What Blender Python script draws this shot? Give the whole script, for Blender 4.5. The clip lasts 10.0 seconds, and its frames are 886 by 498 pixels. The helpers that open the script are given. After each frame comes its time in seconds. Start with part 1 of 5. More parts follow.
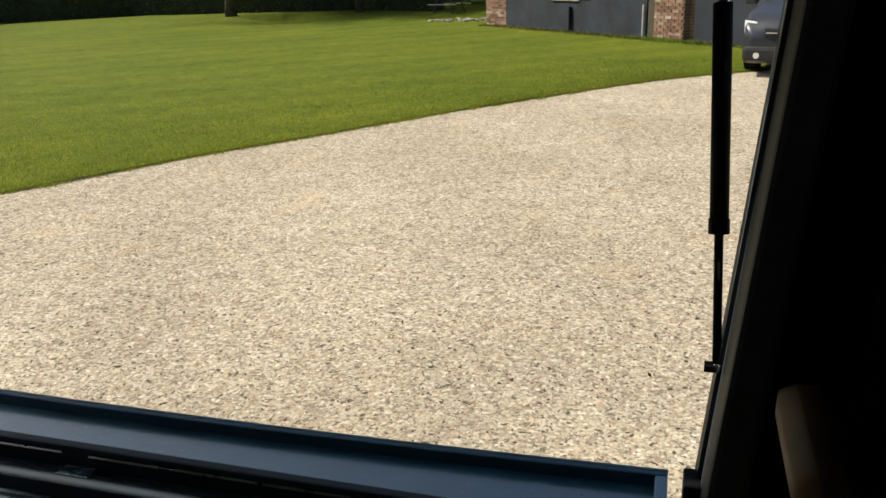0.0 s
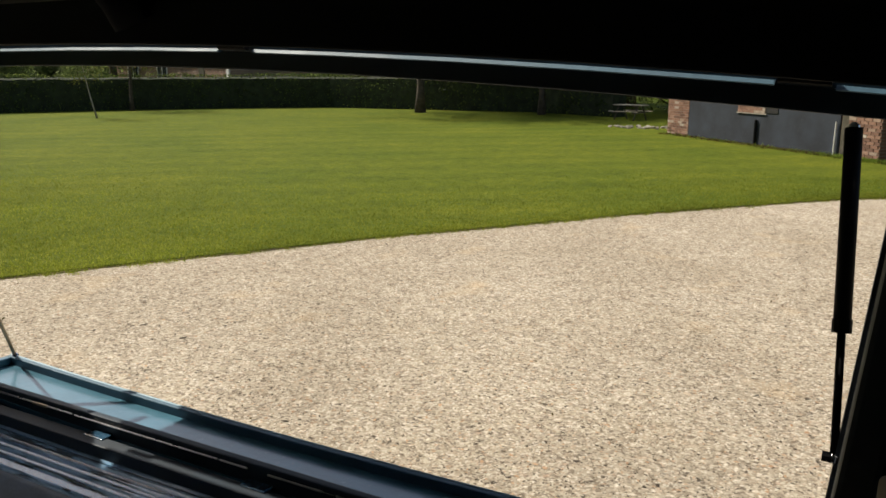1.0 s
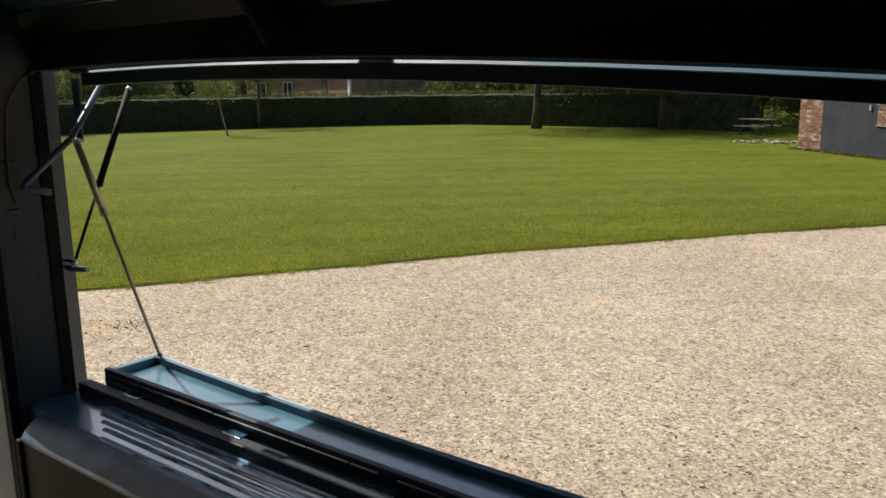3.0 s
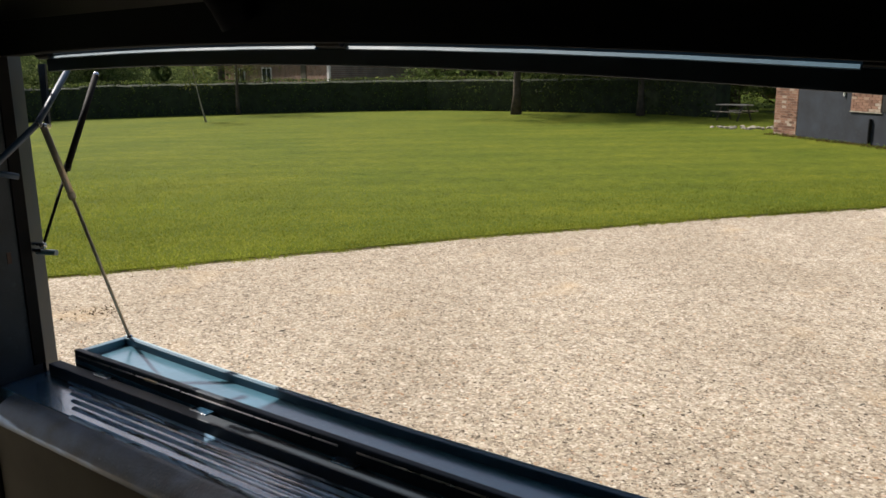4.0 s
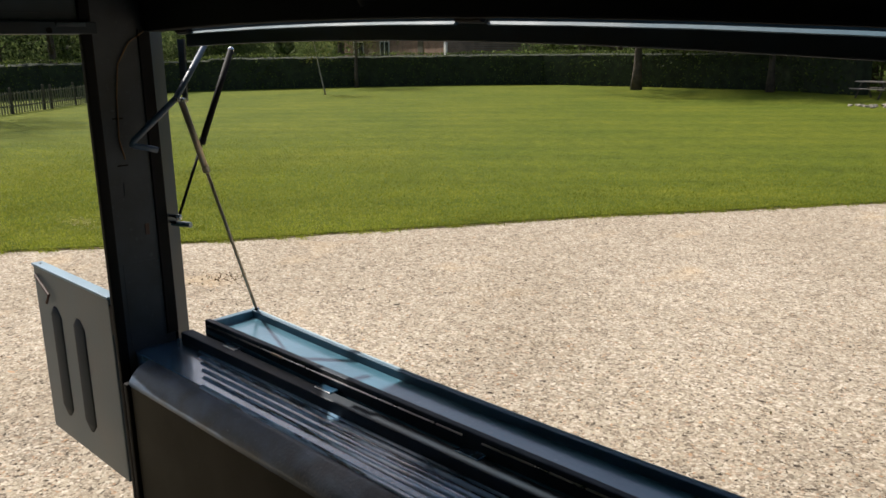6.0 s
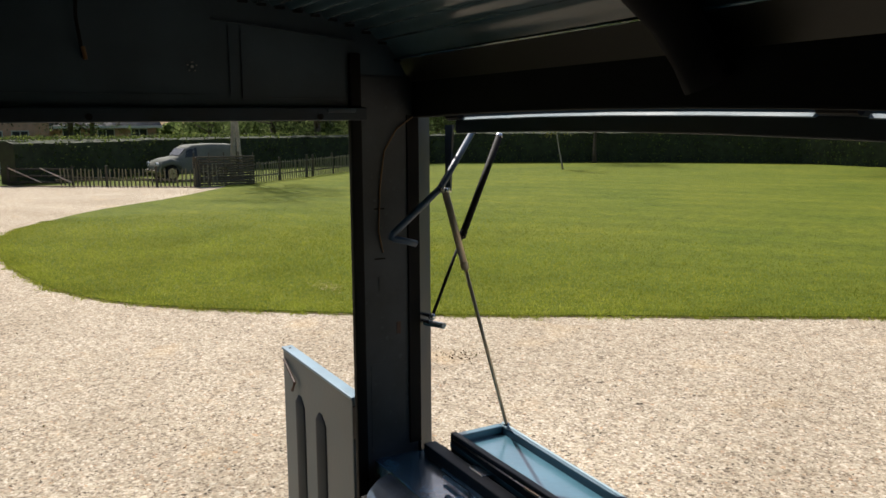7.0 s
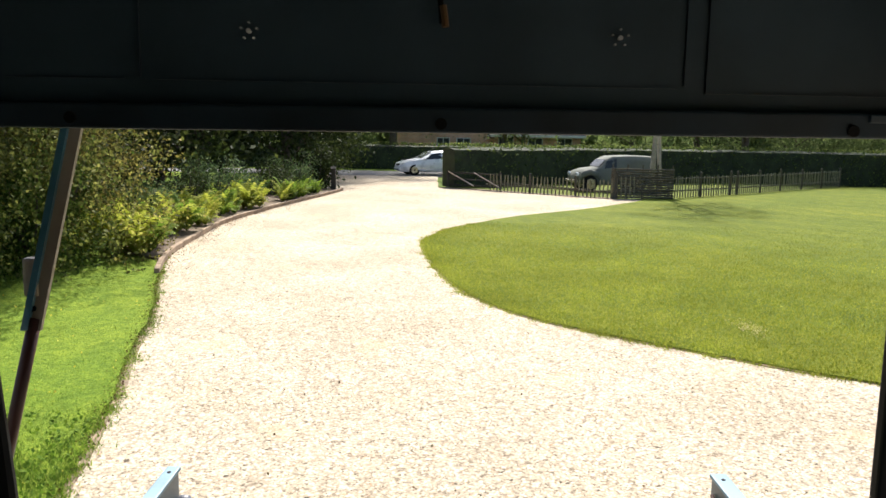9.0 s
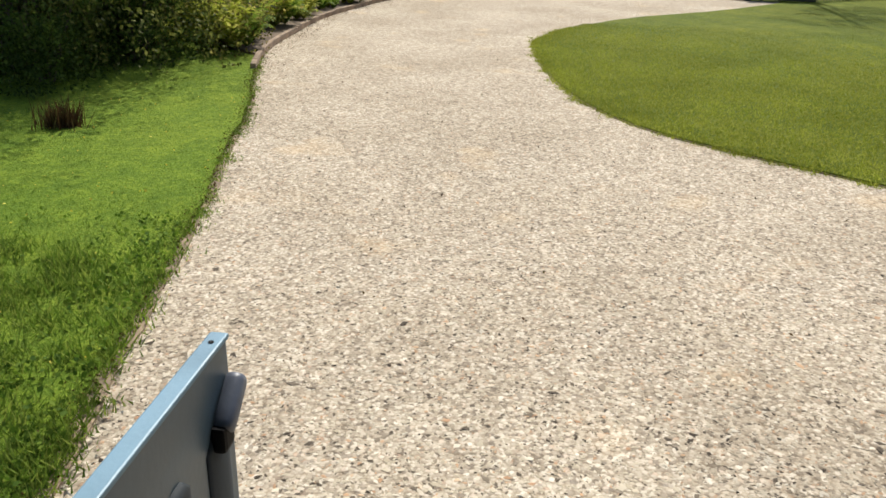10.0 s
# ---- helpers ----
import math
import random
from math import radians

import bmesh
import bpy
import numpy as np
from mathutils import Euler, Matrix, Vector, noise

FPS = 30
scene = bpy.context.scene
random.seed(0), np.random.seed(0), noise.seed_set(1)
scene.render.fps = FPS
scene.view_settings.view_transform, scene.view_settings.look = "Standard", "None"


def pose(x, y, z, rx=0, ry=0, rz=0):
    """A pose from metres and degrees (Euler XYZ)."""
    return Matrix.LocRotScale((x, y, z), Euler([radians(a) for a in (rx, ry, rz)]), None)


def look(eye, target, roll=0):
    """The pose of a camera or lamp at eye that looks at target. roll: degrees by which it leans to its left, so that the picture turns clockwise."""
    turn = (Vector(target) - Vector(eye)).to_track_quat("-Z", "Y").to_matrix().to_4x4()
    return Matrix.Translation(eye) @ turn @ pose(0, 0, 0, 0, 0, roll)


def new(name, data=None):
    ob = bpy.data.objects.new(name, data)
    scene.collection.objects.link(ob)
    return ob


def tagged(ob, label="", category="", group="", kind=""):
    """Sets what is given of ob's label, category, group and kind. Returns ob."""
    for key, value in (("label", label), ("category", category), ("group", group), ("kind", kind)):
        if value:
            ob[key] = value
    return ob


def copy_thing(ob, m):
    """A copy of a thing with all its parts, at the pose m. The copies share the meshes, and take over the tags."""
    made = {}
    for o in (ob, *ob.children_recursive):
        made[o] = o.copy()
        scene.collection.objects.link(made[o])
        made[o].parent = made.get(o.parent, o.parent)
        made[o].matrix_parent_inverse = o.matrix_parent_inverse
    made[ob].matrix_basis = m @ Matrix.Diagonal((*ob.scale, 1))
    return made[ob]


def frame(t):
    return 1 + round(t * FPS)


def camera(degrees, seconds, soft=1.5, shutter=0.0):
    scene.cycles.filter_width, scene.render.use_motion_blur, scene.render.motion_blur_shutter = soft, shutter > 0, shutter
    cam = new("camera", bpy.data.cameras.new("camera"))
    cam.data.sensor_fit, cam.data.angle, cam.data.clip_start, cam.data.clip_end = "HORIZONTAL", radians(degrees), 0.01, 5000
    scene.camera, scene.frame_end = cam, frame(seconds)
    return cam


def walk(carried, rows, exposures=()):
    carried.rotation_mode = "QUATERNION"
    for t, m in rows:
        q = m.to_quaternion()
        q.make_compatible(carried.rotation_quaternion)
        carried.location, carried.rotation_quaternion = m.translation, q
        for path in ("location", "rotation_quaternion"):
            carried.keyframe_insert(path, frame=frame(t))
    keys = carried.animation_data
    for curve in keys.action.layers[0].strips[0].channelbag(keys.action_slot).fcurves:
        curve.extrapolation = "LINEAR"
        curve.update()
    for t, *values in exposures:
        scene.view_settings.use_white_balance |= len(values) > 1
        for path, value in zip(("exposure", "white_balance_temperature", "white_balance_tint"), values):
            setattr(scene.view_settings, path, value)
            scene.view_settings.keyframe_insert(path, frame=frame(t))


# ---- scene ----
cam = camera(58.0, 10.0, soft=1.6, shutter=0.0)
PATH = [
    (0.0, pose(-0.020, 0.008, 2.049, 70.13, 2.10, 16.13)),
    (0.5, pose(0.035, -0.100, 2.064, 74.98, 0.65, 23.53)),
    (1.0, pose(0.068, -0.175, 2.068, 77.28, -0.01, 28.91)),
    (1.5, pose(0.090, -0.204, 2.080, 77.85, 0.14, 32.82)),
    (2.0, pose(0.051, -0.190, 2.054, 78.44, 0.41, 35.62)),
    (2.2, pose(0.020, -0.184, 2.052, 78.61, 0.40, 36.32)),
    (3.3, pose(0.038, -0.193, 2.051, 78.37, 0.86, 37.07)),
    (3.5, pose(0.049, -0.191, 2.056, 78.07, 0.65, 36.72)),
    (4.0, pose(0.115, -0.211, 2.050, 77.50, 0.77, 35.68)),
    (4.5, pose(0.153, -0.230, 2.057, 76.48, 0.62, 35.05)),
    (5.0, pose(0.120, -0.219, 2.045, 75.32, 0.61, 35.12)),
    (5.2, pose(0.105, -0.216, 2.038, 74.99, 0.67, 35.78)),
    (6.3, pose(-0.052, -0.148, 2.064, 77.00, 0.71, 48.32)),
    (6.5, pose(-0.124, -0.117, 2.067, 78.05, 0.77, 51.65)),
    (7.0, pose(-0.329, -0.059, 2.094, 81.08, 0.30, 60.32)),
    (7.5, pose(-0.535, -0.033, 2.123, 83.93, -0.46, 68.28)),
    (8.0, pose(-0.739, 0.046, 2.145, 86.43, -0.41, 76.98)),
    (8.5, pose(-0.913, 0.145, 2.154, 85.96, -0.72, 84.21)),
    (9.0, pose(-1.225, 0.145, 2.101, 81.74, -1.02, 89.58)),
    (9.5, pose(-1.531, 0.100, 2.067, 74.91, -1.12, 92.68)),
    (10.0, pose(-1.907, 0.031, 1.947, 67.80, -1.47, 97.01)),
]
walk(cam, PATH, exposures=[(0.0, 0.07, 6750, 6), (0.5, -0.04, 6800, 7), (1.0, -0.06, 6850, 9), (2.0, -0.08, 6800, 12), (3.5, 0.03, 6600, 13), (5.0, 0.09, 6550, 13), (6.5, 0.03, 6550, 12), (7.5, 0.44, 6500, 11), (8.0, 0.70, 6450, 10),
                           (8.5, 0.88, 6450, 10), (9.0, 0.88, 6400, 10), (9.5, 0.58, 6350, 9), (10.0, 0.12, 6350, 9)])

# ---------------------------------------------------------------- world and sun
SUN_EL = radians(49)
SUN_DIR = Vector((-math.cos(SUN_EL) * 0.998, math.cos(SUN_EL) * 0.06, math.sin(SUN_EL)))
world = bpy.data.worlds.new("sky")
scene.world = world
world.use_nodes = True
wn = world.node_tree.nodes
sky = wn.new("ShaderNodeTexSky")
sky.sky_type = "NISHITA"
sky.sun_disc = False
sky.sun_elevation = SUN_EL
sky.sun_rotation = radians(273)
sky.air_density, sky.dust_density, sky.ozone_density = 1.0, 3.0, 0.8
wn["Background"].inputs[1].default_value = 0.125
world.node_tree.links.new(sky.outputs[0], wn["Background"].inputs[0])
sun = new("sun", bpy.data.lights.new("sun", "SUN"))
sun.data.energy, sun.data.angle, sun.data.color = 5.0, radians(0.55), (1.0, 0.95, 0.86)
sun.matrix_world = look(SUN_DIR * 60, (0, 0, 0))


# ---------------------------------------------------------------- materials
def nodes_of(name):
    m = bpy.data.materials.new(name)
    m.use_nodes = True
    nt = m.node_tree
    return m, nt, nt.nodes["Principled BSDF"]


def ramp(nt, fac, stops):
    r = nt.nodes.new("ShaderNodeValToRGB")
    el = r.color_ramp.elements
    while len(el) < len(stops):
        el.new(0.5)
    for e, (p, c) in zip(el, stops):
        e.position, e.color = p, (*c, 1)
    nt.links.new(fac, r.inputs[0])
    return r.outputs[0]


def tex(nt, kind, scale, coord="Object", **kw):
    tc = nt.nodes.new("ShaderNodeTexCoord")
    n = nt.nodes.new(kind)
    n.inputs["Scale"].default_value = scale
    for k, v in kw.items():
        n.inputs[k].default_value = v
    nt.links.new(tc.outputs[coord], n.inputs["Vector"])
    return n


def mix(nt, a, b, fac, mode="MIX"):
    n = nt.nodes.new("ShaderNodeMix")
    n.data_type, n.blend_type = "RGBA", mode
    for sock, v in ((n.inputs[0], fac), (n.inputs[6], a), (n.inputs[7], b)):
        if isinstance(v, (int, float)):
            sock.default_value = v
        elif isinstance(v, tuple):
            sock.default_value = (*v, 1)
        else:
            nt.links.new(v, sock)
    return n.outputs[2]


def bump(nt, bsdf, height, strength, distance):
    b = nt.nodes.new("ShaderNodeBump")
    b.inputs["Strength"].default_value, b.inputs["Distance"].default_value = strength, distance
    nt.links.new(height, b.inputs["Height"])
    nt.links.new(b.outputs[0], bsdf.inputs["Normal"])


def shade(v, k):
    return tuple(min(1.0, c * k) for c in v)


def painted(name, base, rough=0.4, metal=0.0, wear=0.25, scale=9.0, spot=None, coat=0.0):
    """Paint or plain metal with stains at two scales and fine relief."""
    m, nt, b = nodes_of(name)
    n1 = tex(nt, "ShaderNodeTexNoise", scale, Detail=6.0)
    n2 = tex(nt, "ShaderNodeTexNoise", scale * 9, Detail=3.0)
    c = ramp(nt, n1.outputs[0], [(0.3, shade(base, 1 - wear)), (0.7, shade(base, 1 + wear))])
    if spot:
        f = ramp(nt, n2.outputs[0], [(0.62, (0, 0, 0)), (0.72, (1, 1, 1))])
        c = mix(nt, c, spot, f)
    nt.links.new(c, b.inputs["Base Color"])
    rr = nt.nodes.new("ShaderNodeMapRange")
    rr.inputs[3].default_value, rr.inputs[4].default_value = max(0.05, rough - 0.12), min(1, rough + 0.15)
    nt.links.new(n1.outputs[0], rr.inputs[0])
    nt.links.new(rr.outputs[0], b.inputs["Roughness"])
    b.inputs["Metallic"].default_value = metal
    b.inputs["Coat Weight"].default_value = coat
    bump(nt, b, n2.outputs[0], 0.12, 0.004)
    return m


def islands(name, stops, rough=0.8, translucent=0.0, bump_scale=0.0):
    """A material whose colour varies from piece to piece of one mesh."""
    m, nt, b = nodes_of(name)
    g = nt.nodes.new("ShaderNodeNewGeometry")
    c = ramp(nt, g.outputs["Random Per Island"], stops)
    n1 = tex(nt, "ShaderNodeTexNoise", 0.6, Detail=3.0)
    c = mix(nt, c, ramp(nt, n1.outputs[0], [(0.3, (0.62, 0.62, 0.62)), (0.7, (1.25, 1.25, 1.2))]), 0.8, "MULTIPLY")
    nt.links.new(c, b.inputs["Base Color"])
    b.inputs["Roughness"].default_value = rough
    b.inputs["Specular IOR Level"].default_value = 0.2
    if bump_scale:
        n2 = tex(nt, "ShaderNodeTexNoise", bump_scale, Detail=4.0)
        bump(nt, b, n2.outputs[0], 0.3, 0.004)
    if translucent:
        t = nt.nodes.new("ShaderNodeBsdfTranslucent")
        nt.links.new(c, t.inputs[0])
        mx = nt.nodes.new("ShaderNodeMixShader")
        mx.inputs[0].default_value = translucent
        nt.links.new(b.outputs[0], mx.inputs[1])
        nt.links.new(t.outputs[0], mx.inputs[2])
        nt.links.new(mx.outputs[0], nt.nodes["Material Output"].inputs[0])
    return m


def mat_gravel():
    m, nt, b = nodes_of("gravel")
    v = tex(nt, "ShaderNodeTexVoronoi", 52.0)
    v2 = tex(nt, "ShaderNodeTexVoronoi", 24.0)
    tone = [(0.0, (0.17, 0.14, 0.11)), (0.18, (0.33, 0.28, 0.215)), (0.5, (0.475, 0.413, 0.32)), (0.8, (0.60, 0.535, 0.43)), (0.94, (0.78, 0.72, 0.61)), (1.0, (0.44, 0.30, 0.20))]
    cols = []
    for vor in (v, v2):
        sep = nt.nodes.new("ShaderNodeSeparateColor")
        nt.links.new(vor.outputs["Color"], sep.inputs[0])
        cols.append(ramp(nt, sep.outputs[0], tone))
    c = mix(nt, cols[0], cols[1], 0.22)
    gap = ramp(nt, v.outputs["Distance"], [(0.45, (1, 1, 1)), (0.9, (0.50, 0.43, 0.35))])
    c = mix(nt, c, gap, 0.6, "MULTIPLY")
    mid = tex(nt, "ShaderNodeTexNoise", 7.0, Detail=6.0, Roughness=0.75)
    c = mix(nt, c, ramp(nt, mid.outputs[0], [(0.32, (0.66, 0.64, 0.62)), (0.48, (1, 1, 1)), (0.7, (1.12, 1.12, 1.12))]), 0.9, "MULTIPLY")
    big = tex(nt, "ShaderNodeTexNoise", 0.55, Detail=5.0)
    c = mix(nt, c, ramp(nt, big.outputs[0], [(0.3, (0.78, 0.75, 0.70)), (0.7, (1.02, 1.01, 0.99))]), 1.0, "MULTIPLY")
    orange = tex(nt, "ShaderNodeTexNoise", 1.3, Detail=2.0)
    c = mix(nt, c, (0.62, 0.44, 0.24), ramp(nt, orange.outputs[0], [(0.62, (0, 0, 0)), (0.8, (0.4, 0.4, 0.4))]))
    nt.links.new(c, b.inputs["Base Color"])
    b.inputs["Roughness"].default_value = 0.92
    b.inputs["Specular IOR Level"].default_value = 0.15
    h = mix(nt, v.outputs["Distance"], v2.outputs["Distance"], 0.2)
    bump(nt, b, h, 0.17, -0.006)
    return m


def mat_grass(name, dark, mid, light, stripe=0.0):
    m, nt, b = nodes_of(name)
    n1 = tex(nt, "ShaderNodeTexNoise", 0.35, Detail=5.0)
    n2 = tex(nt, "ShaderNodeTexNoise", 44.0, Detail=6.0, Roughness=0.7)
    n3 = tex(nt, "ShaderNodeTexNoise", 3.2, Detail=4.0)
    n4 = tex(nt, "ShaderNodeTexNoise", 14.0, Detail=5.0, Roughness=0.7)
    c = ramp(nt, n2.outputs[0], [(0.28, dark), (0.5, mid), (0.72, light)])
    c = mix(nt, c, ramp(nt, n1.outputs[0], [(0.3, (0.80, 0.88, 0.75)), (0.7, (1.22, 1.12, 1.0))]), 1.0, "MULTIPLY")
    c = mix(nt, c, ramp(nt, n3.outputs[0], [(0.3, (0.78, 0.84, 0.8)), (0.72, (1.20, 1.15, 1.05))]), 1.0, "MULTIPLY")
    c = mix(nt, c, ramp(nt, n4.outputs[0], [(0.30, (0.60, 0.68, 0.6)), (0.5, (1, 1, 1)), (0.70, (1.32, 1.25, 1.15))]), 1.0, "MULTIPLY")
    if stripe:
        w = tex(nt, "ShaderNodeTexWave", 0.21, Distortion=3.0)
        w.inputs["Detail Scale"].default_value = 0.5
        tc = [n for n in nt.nodes if n.bl_idname == "ShaderNodeTexCoord"][-1]
        mp = nt.nodes.new("ShaderNodeMapping")
        mp.inputs["Rotation"].default_value = (0, 0, radians(52))
        nt.links.new(tc.outputs["Object"], mp.inputs[0])
        nt.links.new(mp.outputs[0], w.inputs["Vector"])
        c = mix(nt, c, ramp(nt, w.outputs[0], [(0.2, (0.90, 0.93, 0.9)), (0.8, (1.10, 1.07, 1.0))]), stripe, "MULTIPLY")
    nt.links.new(c, b.inputs["Base Color"])
    b.inputs["Roughness"].default_value = 0.9
    b.inputs["Specular IOR Level"].default_value = 0.12
    bump(nt, b, n2.outputs[0], 0.8, 0.03)
    return m


def mat_brick(name, a, b_, mortar, scale=1.0):
    m, nt, b = nodes_of(name)
    t = tex(nt, "ShaderNodeTexBrick", scale)
    t.inputs["Color1"].default_value, t.inputs["Color2"].default_value, t.inputs["Mortar"].default_value = (*a, 1), (*b_, 1), (*mortar, 1)
    t.inputs["Brick Width"].default_value, t.inputs["Row Height"].default_value, t.inputs["Mortar Size"].default_value = 0.22, 0.075, 0.008
    tc = [n for n in nt.nodes if n.bl_idname == "ShaderNodeTexCoord"][-1]
    mp = nt.nodes.new("ShaderNodeMapping")
    mp.inputs["Rotation"].default_value = (radians(90), 0, 0)
    nt.links.new(tc.outputs["Object"], mp.inputs[0])
    nt.links.new(mp.outputs[0], t.inputs["Vector"])
    n = tex(nt, "ShaderNodeTexNoise", 1.4, Detail=5.0)
    c = mix(nt, t.outputs[0], ramp(nt, n.outputs[0], [(0.3, (0.7, 0.68, 0.66)), (0.7, (1.15, 1.12, 1.1))]), 1.0, "MULTIPLY")
    nt.links.new(c, b.inputs["Base Color"])
    b.inputs["Roughness"].default_value = 0.9
    bump(nt, b, t.outputs["Fac"], 0.6, -0.01)
    return m


M_GRAVEL = mat_gravel()
M_STONE = islands("gravel_stone", [(0.0, (0.050, 0.038, 0.028)), (0.11, (0.13, 0.105, 0.078)), (0.20, (0.28, 0.23, 0.168)), (0.38, (0.40, 0.34, 0.248)), (0.75, (0.505, 0.44, 0.334)), (0.92, (0.62, 0.56, 0.45)), (0.95, (0.50, 0.33, 0.20)), (1.0, (0.38, 0.235, 0.14))], 0.9)
M_LAWN = mat_grass("lawn_grass", (0.053, 0.078, 0.009), (0.109, 0.138, 0.014), (0.182, 0.196, 0.028), 0.7)
M_VERGE = mat_grass("verge_grass", (0.076, 0.135, 0.014), (0.145, 0.220, 0.024), (0.25, 0.31, 0.045))
M_ROUGH = mat_grass("rough_shaded_grass", (0.045, 0.065, 0.008), (0.09, 0.115, 0.016), (0.16, 0.175, 0.03))
M_FIELD = mat_grass("field_grass", (0.04, 0.065, 0.008), (0.075, 0.11, 0.013), (0.12, 0.15, 0.02))
M_BLADE = islands("lawn_blade", [(0.0, (0.115, 0.155, 0.015)), (0.5, (0.205, 0.24, 0.026)), (1.0, (0.34, 0.35, 0.06))], 0.9, 0.74)
M_STRAW = islands("straw_fleck", [(0.0, (0.30, 0.28, 0.10)), (1.0, (0.50, 0.45, 0.21))], 0.9, 0.3)
M_TUFT = islands("russet_blade", [(0.0, (0.05, 0.025, 0.012)), (0.6, (0.11, 0.06, 0.025)), (1.0, (0.14, 0.13, 0.04))], 0.9, 0.3)
M_BLOOM = islands("yellow_flower", [(0.0, (0.65, 0.48, 0.03)), (1.0, (0.8, 0.7, 0.15))], 0.8, 0.3)
M_BLADE2 = islands("verge_blade", [(0.0, (0.075, 0.145, 0.016)), (0.5, (0.155, 0.245, 0.030)), (1.0, (0.30, 0.36, 0.065))], 0.7, 0.5)
M_SOIL = painted("bed_soil", (0.115, 0.078, 0.046), 0.95, wear=0.4, scale=6)
M_DUST = painted("dry_soil", (0.25, 0.185, 0.12), 0.95, wear=0.4, scale=9)
M_ASPHALT = painted("road_asphalt", (0.16, 0.15, 0.14), 0.9, wear=0.25, scale=2.0)
M_KERB = painted("edging_block", (0.25, 0.18, 0.12), 0.9, wear=0.3, scale=5)
M_NAVY = painted("navy_paint", (0.030, 0.052, 0.075), 0.38, wear=0.35, scale=7, spot=(0.05, 0.05, 0.05))
M_DARK = painted("black_interior_paint", (0.010, 0.011, 0.013), 0.85, wear=0.35, scale=5)
M_HEAD = painted("teal_black_paint", (0.039, 0.066, 0.090), 0.5, wear=0.3, scale=5)
M_ROOF = painted("roof_lining_paint", (0.058, 0.102, 0.124), 0.14, wear=0.3, scale=4)
M_ROOF.node_tree.nodes["Principled BSDF"].inputs["IOR"].default_value = 1.46
M_COVE = painted("olive_brown_panel", (0.018, 0.019, 0.016), 0.4, wear=0.3, scale=3)
M_BLUE = painted("blue_grey_paint", (0.058, 0.178, 0.250), 0.33, wear=0.18, scale=8, spot=(0.09, 0.20, 0.27), coat=1.0)
M_BLUE.node_tree.nodes["Principled BSDF"].inputs["Coat Roughness"].default_value = 0.16
M_BLUE.node_tree.nodes["Principled BSDF"].inputs["Coat IOR"].default_value = 1.62
M_LIP = painted("faded_lip_paint", (0.060, 0.140, 0.20), 0.6, wear=0.15, scale=9)
M_PALE = painted("pale_blue_trim", (0.19, 0.33, 0.42), 0.5, wear=0.12, scale=9)
M_SHELF = painted("glossy_shelf_paint", (0.036, 0.108, 0.185), 0.17, wear=0.4, scale=11, spot=(0.06, 0.12, 0.17), coat=1.0)
M_SHELF.node_tree.nodes["Principled BSDF"].inputs["IOR"].default_value = 2.1
M_SHELF.node_tree.nodes["Principled BSDF"].inputs["Coat Roughness"].default_value = 0.10
M_SHELF.node_tree.nodes["Bump"].inputs["Strength"].default_value = 0.45
def mat_rib():
    """Gloss paint on the ribs, with sky reflections painted as long pale streaks over darker blue."""
    m, nt, b = nodes_of("sky_streak_rib_paint")
    n1 = tex(nt, "ShaderNodeTexNoise", 26.0, Detail=5.0, Roughness=0.65)
    tc = [n for n in nt.nodes if n.bl_idname == "ShaderNodeTexCoord"][-1]
    mp = nt.nodes.new("ShaderNodeMapping")
    mp.inputs["Scale"].default_value = (0.16, 1.3, 1.0)
    nt.links.new(tc.outputs["Object"], mp.inputs[0])
    nt.links.new(mp.outputs[0], n1.inputs["Vector"])
    n2 = tex(nt, "ShaderNodeTexNoise", 120.0, Detail=3.0)
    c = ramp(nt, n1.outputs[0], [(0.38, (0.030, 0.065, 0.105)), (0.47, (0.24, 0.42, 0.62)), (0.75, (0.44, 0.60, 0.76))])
    nt.links.new(c, b.inputs["Base Color"])
    b.inputs["Roughness"].default_value = 0.2
    b.inputs["Coat Weight"].default_value = 1.0
    bump(nt, b, n2.outputs[0], 0.10, 0.003)
    return m


M_RIB = mat_rib()
M_EDGE = painted("worn_blue_grey_paint", (0.060, 0.088, 0.130), 0.42, wear=0.65, scale=13, spot=(0.11, 0.13, 0.165))
M_EDGE.node_tree.nodes["Bump"].inputs["Strength"].default_value = 0.4
M_FRAME = painted("black_blue_paint", (0.012, 0.026, 0.042), 0.6, wear=0.35, scale=8)
M_TUBE = painted("blue_tube_paint", (0.030, 0.066, 0.125), 0.42, wear=0.3, scale=9)
M_DOORTOP = painted("door_top_paint", (0.14, 0.25, 0.33), 0.45, wear=0.15, scale=9)
M_LATCH = painted("latch_paint", (0.10, 0.115, 0.15), 0.45, wear=0.3, scale=20)
M_RIBS = painted("dark_door_rib", (0.026, 0.034, 0.040), 0.8, wear=0.3, scale=6)
M_BRASS = painted("bronze_steel", (0.50, 0.42, 0.32), 0.35, 0.6, 0.25, 20)
M_STAYBAR = painted("grey_stay_paint", (0.32, 0.27, 0.215), 0.5, wear=0.2, scale=8)
M_DOOR = painted("grey_blue_door_paint", (0.082, 0.122, 0.150), 0.4, wear=0.15, scale=6)
M_PILLAR = painted("grey_pillar_paint", (0.045, 0.054, 0.066), 0.6, wear=0.35, scale=6, spot=(0.06, 0.075, 0.085))
M_RUBBER = painted("black_rubber", (0.008, 0.008, 0.009), 0.6)
M_STEEL = painted("brushed_steel", (0.50, 0.47, 0.43), 0.28, 1.0, 0.15, 20)
M_CHROME = painted("chrome", (0.75, 0.75, 0.75), 0.12, 1.0, 0.05, 20)
